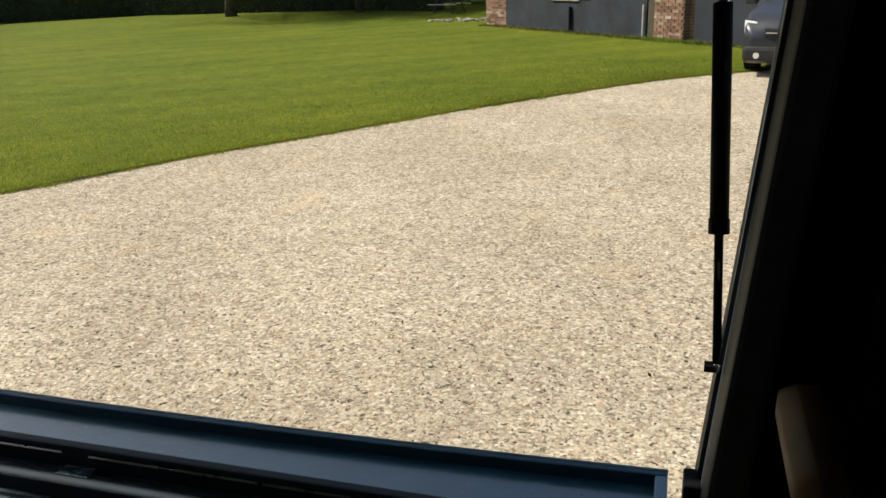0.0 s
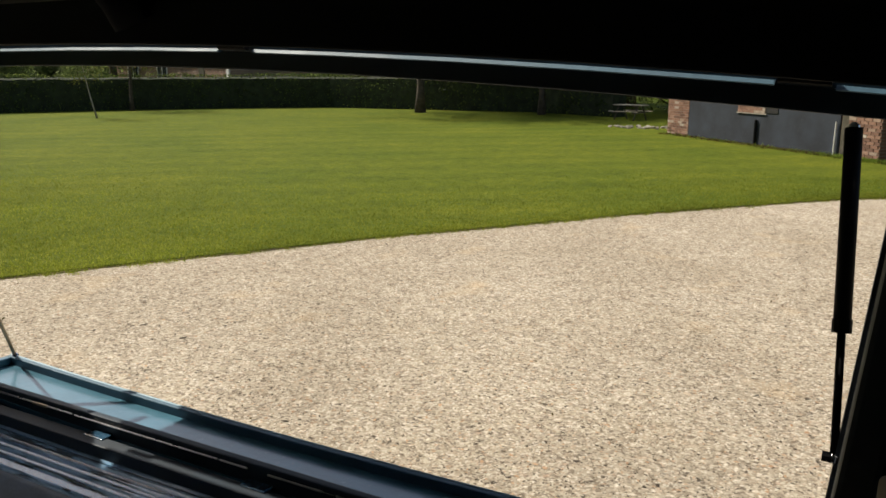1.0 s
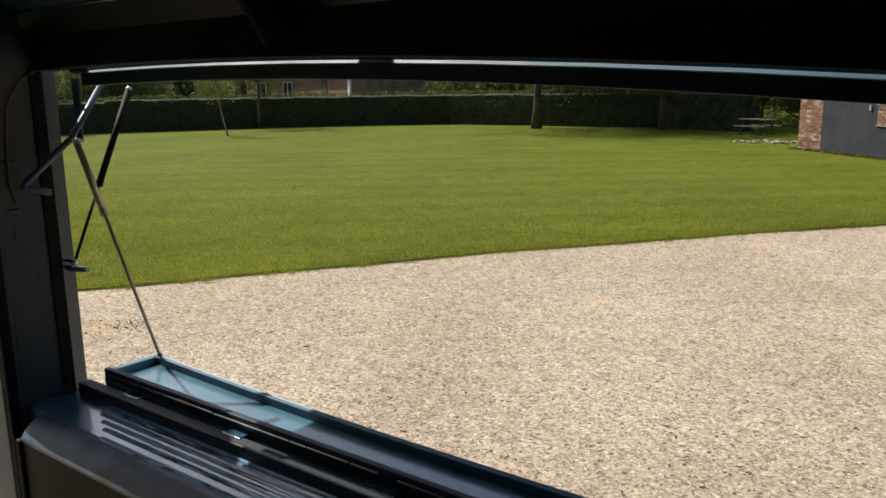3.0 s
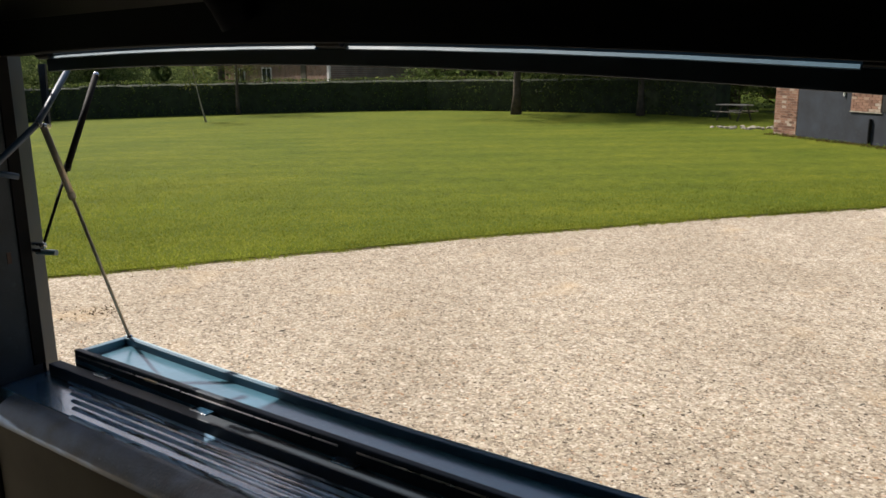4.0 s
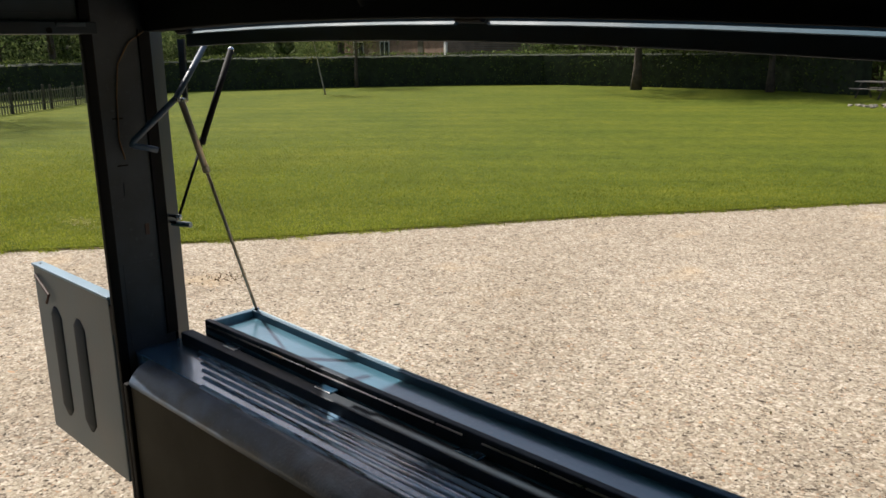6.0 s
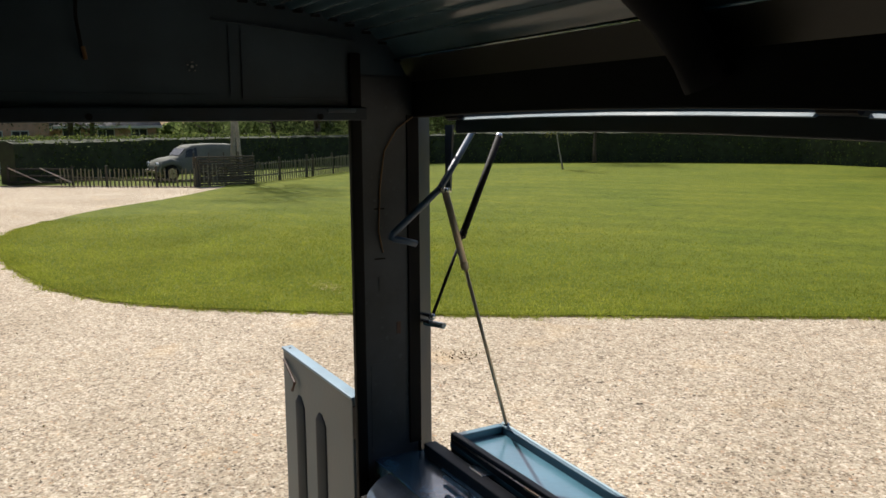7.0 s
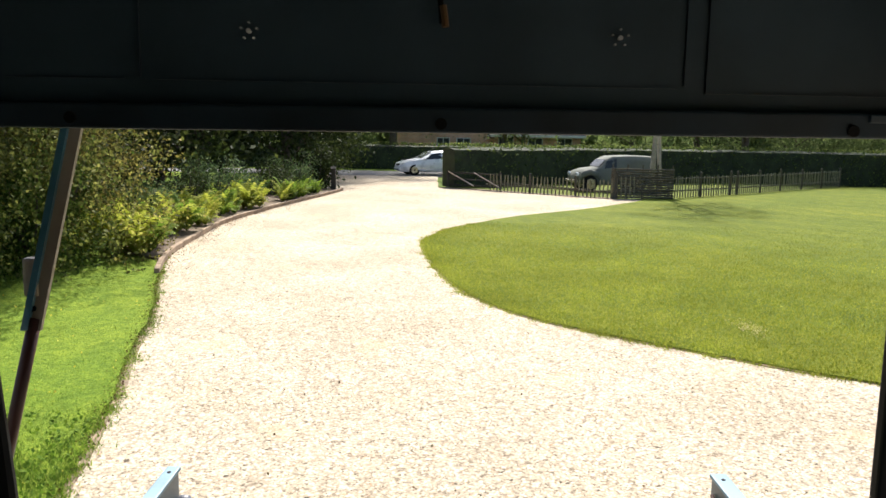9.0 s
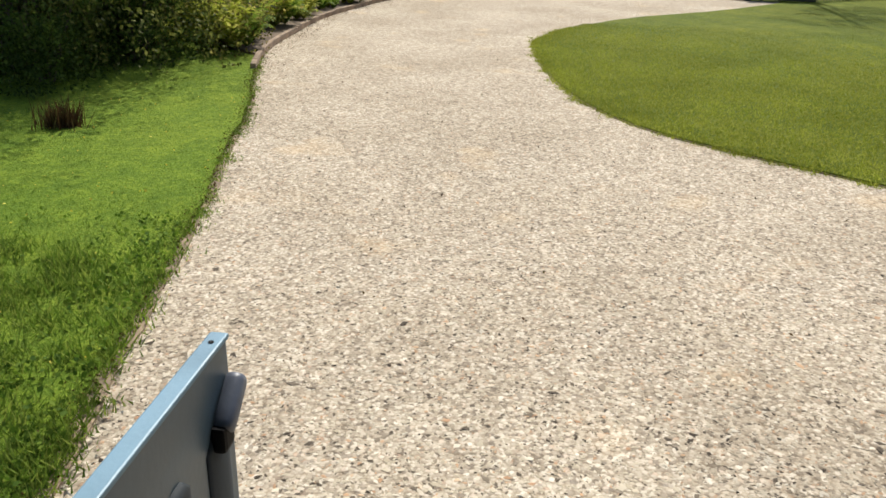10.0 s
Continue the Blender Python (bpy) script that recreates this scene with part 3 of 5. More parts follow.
part("post_wire", tube([(XR + 0.004, 0.985, 2.115), (XR + 0.006, 0.93, 2.08), (XR + 0.005, 0.892, 2.02), (XR + 0.004, 0.878, 1.92), (XR + 0.004, 0.872, 1.80), (XR + 0.005, 0.884, 1.74)], 0.0022, 6), M_LEATHER, van, "thin brown wire")
for z in (1.63,):
    part("post_slot", box(XR - 0.001, XR + 0.002, 0.872, 0.876, z, z + 0.04), M_PILLAR, van)
part("door_seal", box(-2.256, -2.231, 0.768, 0.806, 0.5, 1.075, 0.006), M_RUBBER, van, "black door seal below the shelf")
part("post_stain", box(XR - 0.001, XR + 0.0015, 0.925, 0.938, 1.50, 1.535, 0.0006), M_RUST, van, "rust stain")
for z in (1.72, 1.86):
    part("post_slot", box(XR - 0.001, XR + 0.002, 0.860, 0.892, z, z + 0.004), M_RUBBER, van)
part("post_catch", box(XR - 0.05, XR - 0.02, 0.822, 0.842, 1.385, 1.41, 0.003), M_PALE, van)

# hatch side wall with its opening
bm = box(XR, XF, YS, YS + 0.045, 0.35, HZ0 - 0.03)
part("side_wall", bm, M_NAVY, van, "navy wall below the hatch")
part("side_wall", box(HX1, XF, YS, YS + 0.045, HZ0 - 0.03, roof_z(YS)), M_NAVY, van)
def bowed(bm):
    """Cuts a long piece across and gives it the slight curve and fall of the hatch head."""
    for x in np.linspace(-2.1, -0.1, 9):
        bmesh.ops.bisect_plane(bm, geom=bm.verts[:] + bm.edges[:] + bm.faces[:], plane_co=(x, 0, 0), plane_no=(1, 0, 0))
    for v in bm.verts:
        v.co.z -= 0.055 + 0.0817 * v.co.x + 0.024 * v.co.x ** 2
    return bm


part("hatch_header", bowed(box(XR, HX1, YS - 0.02, YS + 0.045, 2.106, 2.30, 0.006)), M_DARK, van, "black header above the hatch")
part("jamb_seal", prism([(-2.338, 0.962), (-2.324, 0.964), (-2.326, 1.000), (-2.345, 1.003)], "z", HZ0, HZ1), M_RUBBER, van, "black rubber seal of the hatch post")
part("hatch_jamb", prism([(-2.335, 1.001), (-2.327, 1.000), (-2.442, 1.098), (-2.456, 1.104), (-2.49, 1.06), (-2.36, 0.99)], "z", 0.60, HZ1), M_FRAME, van, "dark splayed jamb of the hatch")
LEAN = Matrix.Identity(4)
LEAN[0][2], LEAN[0][3] = 0.085, -0.085 * HZ1 + 0.008
part("hatch_jamb", moved(box(HX1, HX1 + 0.05, YS - 0.06, YS + 0.055, HZ0 - 0.02, HZ1, 0.008), LEAN), M_PILLAR, van, "wide dark door post leaning inwards")
part("hatch_jamb", moved(box(HX1 - 0.006, HX1 + 0.01, YS + 0.03, YS + 0.07, HZ0 - 0.02, HZ1), LEAN), M_PILLAR, van)
part("hatch_jamb", moved(box(HX1 + 0.05, HX1 + 0.14, YS - 0.05, YS + 0.02, HZ0 - 0.02, HZ1), LEAN), M_DARK, van)
part("latch_plate", box(HX1 - 0.082, HX1 - 0.02, YS + 0.0, YS + 0.05, 1.16, 1.34, 0.003), M_RUBBER, van)

# roof bow
bow = [(-1.29, y, roof_z(y) - 0.03) for y in np.linspace(-0.6, 0.74, 18)] + [(-1.29, 0.83, 2.315), (-1.28, 0.90, 2.26), (-1.27, 0.945, 2.20), (-1.26, 0.965, 2.155)]
part("roof_bow", tube(bow, 0.040, 16), M_DARK, van, "curved black roof bow", True)
part("bow_flange", tube([(x - 0.04, y, z + 0.008) for x, y, z in bow[:-4]], 0.006, 6), M_DARK, van)

part("cove_trim", tube([(XR, 0.940, roof_z(0.940) - 0.004), (-1.33, 0.940, roof_z(0.940) - 0.004)], 0.0035, 8), M_SHELF, van, "thin shiny trim strip under the roof")
part("cove_trim", tube([(-1.25, 0.940, roof_z(0.940) - 0.004), (XF, 0.940, roof_z(0.940) - 0.004)], 0.0035, 8), M_SHELF, van)

# blind side, front and floor
part("side_wall", box(XR, XF, YO - 0.045, YO, 0.35, roof_z(YO)), M_NAVY, van)
part("bulkhead", box(XF, XF + 0.04, YO - 0.045, YS + 0.045, 0.35, 2.36), M_PLY, van, "dark bulkhead behind the cab")
part("floor", box(XR - 0.05, XF, YO, YS, FLOOR - 0.06, FLOOR), M_PLY, van, "brown boarded floor")
for x in (-1.6, 0.7):
    for y in (YO - 0.01, YS + 0.01):
        w = part("wheel", tube([(x, y - 0.09, 0.34), (x, y + 0.09, 0.34)], 0.34, 28), M_RUBBER, van)
        part("rim", tube([(x, y - 0.095, 0.34), (x, y + 0.095, 0.34)], 0.19, 20), M_BLUE, w)

# ribbed shelf under the hatch
sy0, sy1, sz = 0.80, YS, 1.135
LIP = 0.853                   # where the flat of the shelf ends and its worn front edge falls away
part("shelf", box(XR, HX1 + 0.05, LIP - 0.003, sy1, sz - 0.04, sz, 0.002), M_SHELF, van, "blue-grey painted metal shelf")
for y in (0.888, 0.915, 0.942, 0.967, 0.990):
    x0 = -2.14 + (0.973 - y) * 1.95
    flute = [(y - 0.0095, sz - 0.002), (y - 0.0075, sz + 0.0025), (y - 0.003, sz + 0.0045), (y + 0.003, sz + 0.0045), (y + 0.0075, sz + 0.0025), (y + 0.0095, sz - 0.002)]
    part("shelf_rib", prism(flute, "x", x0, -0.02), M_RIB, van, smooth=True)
# the lip's bright line is reflected sky, painted with the rib colour
part("shelf_lip", prism([(LIP + 0.006, sz - 0.002), (LIP + 0.004, sz + 0.003), (LIP - 0.004, sz + 0.002), (LIP - 0.009, sz - 0.004), (LIP - 0.004, sz - 0.010)], "x", -1.93, HX1 + 0.05), M_RIB, van, "bright front corner of the shelf with sky reflection painted in", True)
part("shelf_edge", prism([(LIP, sz - 0.002), (LIP - 0.020, sz - 0.006), (LIP - 0.045, sz - 0.018), (sy0 - 0.010, sz - 0.034), (sy0 - 0.021, sz - 0.050), (sy0 - 0.023, sz - 0.066), (LIP, sz - 0.066)], "x", -2.232, HX1 + 0.05), M_EDGE, van, "rounded worn front edge of the shelf", True)
part("shelf_front", box(-2.230, HX1 + 0.05, sy0 - 0.019, sy0 + 0.01, FLOOR, sz - 0.064), M_PLY, van, "brown front panel under the shelf")
part("sill", box(HX0, HX1, YS - 0.012, YS + 0.028, HZ0 - 0.05, HZ0 + 0.006, 0.004), M_FRAME, van, "black-blue hatch sill")
part("sill_channel", box(HX0, HX1, YS + 0.028, YS + 0.05, HZ0 - 0.05, HZ0 - 0.012), M_RUBBER, van)
# hinge leaf at -1.1; the other two are added for sunlit patches on the sill
for x in (-2.08, -1.62, -1.1):
    part("sill_hinge", box(x, x + 0.07, YS + 0.012, YS + 0.043, HZ0 + 0.004, HZ0 + 0.009, 0.002), M_SHELF, van, "glossy blue leaf for a hinge and for sunlit patches of the sill")

# added bright strips in place of the sunlit gravel showing through the slit
for x0, x1 in ((-2.22, -1.70), (-1.69, -1.105), (-1.045, -0.08)):
    part("hinge_rod", tube([(x0, YS + 0.0435, 1.196), (x1, YS + 0.0435, 1.197)], 0.0026, 6), M_STEEL, van, "bright strip standing in for sunlit gravel behind the slit")
part("hinge_tag", box(-1.86, -1.80, YS + 0.040, YS + 0.047, 1.192, 1.200, 0.002), M_BRASS, van)

# lower flap, let down as a narrow tray
lf = part("lower_flap", box(-2.235, 0.0, 1.045, 1.228, 1.172, 1.188, 0.003), M_BLUE, van, "lowered blue tray flap with a low raised rim")
for x0, x1, y0, y1 in ((-2.235, 0.0, 1.214, 1.228), (-2.235, -2.213, 1.066, 1.214), (-0.022, 0.0, 1.066, 1.214)):
    part("rim", box(x0, x1, y0, y1, 1.170, 1.212, 0.004), M_LIP if y0 > 1.2 else M_BLUE, lf)
part("rim_edge", tube([(-2.235, 1.229, 1.209), (0.0, 1.229, 1.209)], 0.005, 8), M_PALE, lf)

def sagged(ob):
    """Lets the middle of the long tray hang a little."""
    cuts = bmesh.new()
    cuts.from_mesh(ob.data)
    for x in np.linspace(-2.0, -0.25, 8):
        bmesh.ops.bisect_plane(cuts, geom=cuts.verts[:] + cuts.edges[:] + cuts.faces[:], plane_co=(x, 0, 0), plane_no=(1, 0, 0))
    for v in cuts.verts:
        v.co.z -= 0.006 + 0.020 * max(0.0, 1 - ((v.co.x + 1.12) / 1.12) ** 2)
    cuts.to_mesh(ob.data)
    cuts.free()


for piece in (lf, *lf.children):
    sagged(piece)
part("rim", box(-2.235, 0.0, 1.046, 1.066, 1.150, 1.211, 0.004), M_FRAME, lf)

# upper flap, raised as an awning
uf = part("upper_flap", bowed(box(-2.30, 0.10, 1.075, 1.80, 2.096, 2.112, 0.004)), M_NAVY, van, "raised dark blue hatch flap")
part("flap_frame", bowed(box(-2.27, 0.075, 1.086, 1.112, 2.060, 2.098, 0.004)), M_FRAME, uf)
part("flap_frame", bowed(box(-2.27, 0.075, 1.765, 1.795, 2.078, 2.097, 0.004)), M_DARK, uf)
part("flap_frame", bowed(box(-2.27, -2.24, 1.105, 1.765, 2.074, 2.097, 0.004)), M_DARK, uf)
part("flap_frame", bowed(box(0.045, 0.075, 1.105, 1.765, 2.074, 2.097, 0.004)), M_DARK, uf)
gaps = [(-2.19, -1.135), (-1.045, -0.08), (0.0, 0.07)]
for x0, x1 in gaps:
    part("flap_lip", bowed(prism([(1.059, 2.095), (1.065, 2.101), (1.084, 2.101), (1.066, 2.093)], "x", x0, x1)), M_LIP, uf, "pale lip along the hinge line")
for x in (-2.23, -1.09, -0.04):
    part("hinge", bowed(tube([(x - 0.035, 1.058, 2.108), (x + 0.035, 1.058, 2.108)], 0.010, 10)), M_RUBBER, uf)

# stays and gas struts of the hatch
def gas_strut(name, a, b, share, r0, r1, m0, m1, label, ball=1.05):
    a, b = Vector(a), Vector(b)
    c = a.lerp(b, share)
    s = part(name, tube([a, c], r0, 12), m0, van, label, True)
    part("rod", tube([c, b], r1, 10), m1, s, smooth=True)
    part("collar", tube([c - (b - a).normalized() * 0.012, c + (b - a).normalized() * 0.008], r0 * 1.12, 12), m0, s)
    for p in (a, b):
        bm = bmesh.new()
        bmesh.ops.create_uvsphere(bm, u_segments=10, v_segments=8, radius=r0 * ball, matrix=Matrix.Translation(p))
        part("ball_joint", bm, M_CHROME, s, smooth=True)


gas_strut("gas_strut", (-2.386, 1.311, 2.055), (-2.292, 1.020, 1.545), 0.56, 0.0105, 0.0048, M_RUBBER, M_RUBBER, "black gas strut holding the raised flap")
gas_strut("gas_strut", (0.025, 1.125, 1.985), (0.05, 1.035, 1.515), 0.60, 0.0125, 0.006, M_RUBBER, M_RUBBER, "black gas strut holding the raised flap", 0.7)
gas_strut("gas_strut", (-2.29, 1.064, 1.905), (-2.212, 1.228, 1.203), 0.31, 0.0105, 0.0056, M_BRASS, M_BRASS, "slim bronze-coloured stay of the tray flap")
part("stay_tube", tube([(-2.267, 0.958, 1.766), (-2.268, 0.925, 1.776), (-2.269, 0.893, 1.783), (-2.270, 0.884, 1.788), (-2.270, 0.888, 1.797), (-2.270, 1.036, 1.915), (-2.300, 1.090, 1.965), (-2.372, 1.215, 2.082)], 0.0095, 12), M_TUBE, van, "bent blue steel tube", True)
part("tube_end", tube([(-2.267, 0.957, 1.7663), (-2.267, 0.964, 1.7645)], 0.0068, 10), M_RUBBER, van)
part("stay_bracket", prism([(-2.372, 2.09), (-2.330, 2.09), (-2.345, 1.905), (-2.372, 1.892)], "y", 1.112, 1.118), M_NAVY, van, "flat hanging bracket")
part("stay_joint", tube([(-2.262, 1.030, 1.913), (-2.352, 1.116, 1.902)], 0.007, 10), M_STEEL, van, "bright joint nut")
part("pivot_pin", tube([(-2.268, 1.046, 1.520), (-2.335, 1.020, 1.520)], 0.009, 10), M_BLUE, van)
bm = bmesh.new()
for z in (1.528, 1.548):
    tube([(-2.300, 1.018, z), (-2.345, 1.005, z)], 0.006, 10, bm)
part("pivot_nuts", bm, M_CHROME, van)
part("pivot_pin", tube([(0.034, 1.035, 1.515), (HX1 - 0.03, 1.035, 1.515)], 0.008, 10), M_RUBBER, van)

# rear doors, opened flat out behind the van
def rear_door(y, t, hook):
    x0, x1, z0, z1 = -3.035, -2.405, 0.655, 1.30
    d = part("rear_door", box(x0, x1, y, y + t, z0, z1, 0.006), M_DOOR, van, "grey-blue lower rear door swung open")
    face = y if hook else y + t
    sgn = -1 if hook else 1
    part("door_edge", box(x0 - 0.002, x1, y - 0.004, y + t + 0.004, z1 - 0.004, z1 + 0.006, 0.003), M_DOORTOP, d, "pale top edge")
    for xa in (x0 + 0.17, x0 + 0.365) if hook else (x0 + 0.075, x0 + 0.23, x0 + 0.40):
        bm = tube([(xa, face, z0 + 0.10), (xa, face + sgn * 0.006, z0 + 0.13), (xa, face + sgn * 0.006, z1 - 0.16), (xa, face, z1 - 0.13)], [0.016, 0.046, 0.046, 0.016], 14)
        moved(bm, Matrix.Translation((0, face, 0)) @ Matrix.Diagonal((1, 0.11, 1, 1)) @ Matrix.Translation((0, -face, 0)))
        # ribs are coloured darker than the door skin
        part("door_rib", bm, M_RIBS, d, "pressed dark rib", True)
    part("door_hinge", box(x1 - 0.005, x1 + 0.05, y, y + t + 0.012, z1 - 0.12, z1 - 0.02, 0.004), M_RUBBER, d)
    if hook:
        part("hook", tube([(x0 + 0.03, face - 0.006, z1 - 0.035), (x0 + 0.15, face - 0.010, z1 - 0.085), (x0 + 0.125, face - 0.012, z1 - 0.12)], 0.005, 8), M_RUST, d, "small bent hook")
    else:
        bar = box(-0.050, 0.050, 0.0, 0.034, -0.020, 0.020, 0.014)
        lean = Matrix.Translation((x0 + 0.045, face, z1 - 0.098)) @ Matrix.Rotation(radians(38), 4, "Y")
        part("bolt_latch", moved(bar, lean), M_LATCH, d, "blue-grey bolt latch with a dark lower end", True)
        part("latch_block", box(x0 + 0.055, x0 + 0.100, face, face + 0.026, z1 - 0.165, z1 - 0.115, 0.009), M_RUBBER, d)
    part("edge_hole", tube([(x0 + 0.035, y + t / 2, z1 + 0.003), (x0 + 0.035, y + t / 2, z1 + 0.0075)], 0.005, 8), M_RUBBER, d)


rear_door(0.815, 0.032, True)
rear_door(-0.479, 0.024, False)

# tailgate above the rear opening, with its stay
tg = box(-1.0, 0.0, -0.50, 0.83, -0.02, 0.02, 0.006)
part("tailgate", moved(tg, Matrix.Translation((XR - 0.08, 0, 2.17)) @ Matrix.Rotation(radians(38), 4, "Y")), M_NAVY, van, "raised dark tailgate")
SX = -2.419
stay = [(-0.384, 2.14), (-0.367, 2.14), (-0.454, 1.792), (-0.470, 1.794)]
part("tailgate_stay", prism(stay, "x", SX - 0.004, SX + 0.004), M_STAYBAR, van, "grey flat bar of the tailgate stay")
part("stay_edge", prism([(stay[0][0] - 0.010, 2.14), stay[0], stay[3], (stay[3][0] - 0.010, stay[3][1])], "x", SX - 0.004, SX + 0.012), M_BLUE, van)
part("stay_cylinder", tube([(SX, (stay[2][0] + stay[3][0]) / 2, stay[2][1] + 0.02), (SX, -0.562, 1.42)], 0.010, 12), M_RUST, van, "dark red stay cylinder", True)
part("stay_joint", box(SX - 0.012, SX + 0.010, -0.474, -0.452, 1.845, 1.905, 0.006), M_STAYBAR, van)
part("stay_bolt", tube([(SX + 0.003, stay[2][0] - 0.008, stay[2][1] + 0.035), (SX + 0.008, stay[2][0] - 0.008, stay[2][1] + 0.035)], 0.005, 8), M_RUBBER, van)

# seat back behind the hatch post
seat = thing("bench_seat", (0.30, 0.76, FLOOR), "worn seat with tan leather back and grey quilted cover", "seat")
part("backrest", moved(box(-0.028, 0.028, -0.10, 0.10, -0.42, 0.20, 0.027), Matrix.Translation((-0.125, 0.02, 0.80)) @ Matrix.Rotation(radians(-15), 4, "Y")), M_LEATHER, seat, "tan leather backrest", True)
for i in range(8):
    u = i / 7
    px, pz = 0.06 - 0.085 * u + 0.05 * u * u, 0.44 + 0.50 * u
    roll = tube([(px, -0.13, pz - 0.03), (px - 0.012, -0.10, pz - 0.012), (px - 0.016, 0.02, pz), (px - 0.008, 0.13, pz + 0.012)], [0.026, 0.046, 0.050, 0.030], 14)
    part("quilted_roll", roll, M_QUILT, seat, "grey quilted roll", True)
part("base", box(-0.18, 0.45, -0.15, 0.15, 0.0, 0.34, 0.03), M_LEATHER, seat)

# ---------------------------------------------------------------- edging along the bed
kerb = thing("edging", (-12.6, -3.86, 0), "curved row of low weathered edging blocks", "edging", kind="structure")
kl = smooth_line([(-12.6, -3.8)] + [(*p, 1) for p in KERB] + [(-29.9, -3.3)], 0.0, 0.5)[1:-1]
kerb_mesh = None
for (xa, ya), (xb, yb) in zip(kl, kl[1:]):
    d = Vector((xb - xa, yb - ya, 0))
    if d.length < 0.2 or d.x > 0:
        continue
    if kerb_mesh is None:
        bm = box(0.008, 0.5, -0.038, 0.038, -0.02, 0.10, 0.012)
        block = part("edging_block", bm, M_KERB, kerb)
        kerb_mesh = block.data
    else:
        block = new("edging_block", kerb_mesh)
        block.parent = kerb
    block.matrix_basis = pose(xa + 12.6, ya + 3.86, 0, random.uniform(-1, 1), random.uniform(-1.5, 1.5), math.degrees(math.atan2(d.y, d.x))) @ Matrix.Diagonal((d.length / 0.5, 1, 1, 1))


# ---------------------------------------------------------------- hedges and trees
def hedge(line, w, h, label, n_per_m=260, lead=0.07):
    """A clipped hedge: a core coloured dark for the shaded inside, and a coat of leaves."""
    x0, y0 = line[0]
    root = thing("hedge", (x0, y0, 0), label, "hedge")
    core = bmesh.new()
    cs = []
    for (xa, ya), (xb, yb) in zip(line, line[1:]):
        d = Vector((xb - xa, yb - ya, 0))
        L = d.length
        u = d / L
        nrm = Vector((-u.y, u.x, 0))
        n = max(2, int(L / 0.5))
        rows = []
        for i in range(n + 1):
            p = Vector((xa - x0, ya - y0, 0)) + u * (L * i / n)
            r = []
            for a, z in ((-0.42, 0.0), (-0.46, 0.5 * h), (-0.42, 0.9 * h), (0, 0.95 * h), (0.42, 0.9 * h), (0.46, 0.5 * h), (0.42, 0.0)):
                j = 0.06 * noise.noise((p.x * 2 + a, p.y * 2, z * 2))
                q = p + nrm * (a * w + j)
                r.append(core.verts.new((q.x, q.y, max(0.0, z + j * (z > 0)))))
            rows.append(r)
        for a, b in zip(rows, rows[1:]):
            for j in range(6):
                core.faces.new((a[j], a[j + 1], b[j + 1], b[j]))
        for r in (rows[0], rows[-1]):
            core.faces.new(r)
        m = int(L * n_per_m)
        t, s = RNG.uniform(0, L, m), RNG.uniform(0, 2 * h + w, m)
        z = np.where(s < h, s, np.where(s < h + w, h, 2 * h + w - s))
        off = np.where(s < h, -w / 2, np.where(s < h + w, s - h - w / 2, w / 2))
        off = off + RNG.normal(0, 0.035, m) + 0.05 * np.sin(t * 1.7)
        z = np.clip(z + RNG.normal(0, 0.03, m) + 0.03 * np.sin(t * 0.9), 0.03, None)
        cs.append(np.stack([xa - x0 + u.x * t + nrm.x * off, ya - y0 + u.y * t + nrm.y * off, z], 1))
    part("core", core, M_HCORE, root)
    part("foliage", leaf_mesh("foliage", np.concatenate(cs), lead, 0.2, 0.7), M_HEDGE, root)
    al = np.concatenate(cs)
    # pale leaves on top paint the sunlit line of the hedge
    tops = al[al[:, 2] > h - 0.06][::3] + (0, 0, 0.05)
    tagged(part("new_growth", leaf_mesh("new_growth", tops, lead * 0.8, -0.6, 0.6), M_TOP, root), "pale leaves painting the sunlit line along the top", kind="stuff")
    low = al[al[:, 2] < 0.30][::3]
    low = low + RNG.normal(0, 0.12, low.shape) * (1, 1, 0.4) + (0, 0, 0.05)
    tagged(part("base_weeds", leaf_mesh("base_weeds", low, lead * 1.1, -1.0, 0.4), M_BLADE2, root), "ragged weeds along the foot", kind="stuff")
    return root


hedge([(-37.6, 21.8), (-33.9, 28.2), (-30.2, 32.6), (-26.6, 35.6), (-20.8, 36.0), (-14.4, 36.2), (-10.2, 34.2)], 0.9, 1.72, "tall clipped dark green garden hedge", 330, 0.10)
hedge([(-32.85, 0.62), (-36.6, 6.0), (-39.2, 14.0), (-38.0, 20.6), (-37.2, 22.6)], 0.9, 1.62, "clipped dark hedge between the fence and the lane", 330, 0.10)
hedge([(-47.2, -26.0), (-47.4, 0.0), (-47.8, 26.0)], 1.0, 1.45, "long clipped hedge along the far side of the lane", 200, 0.13)


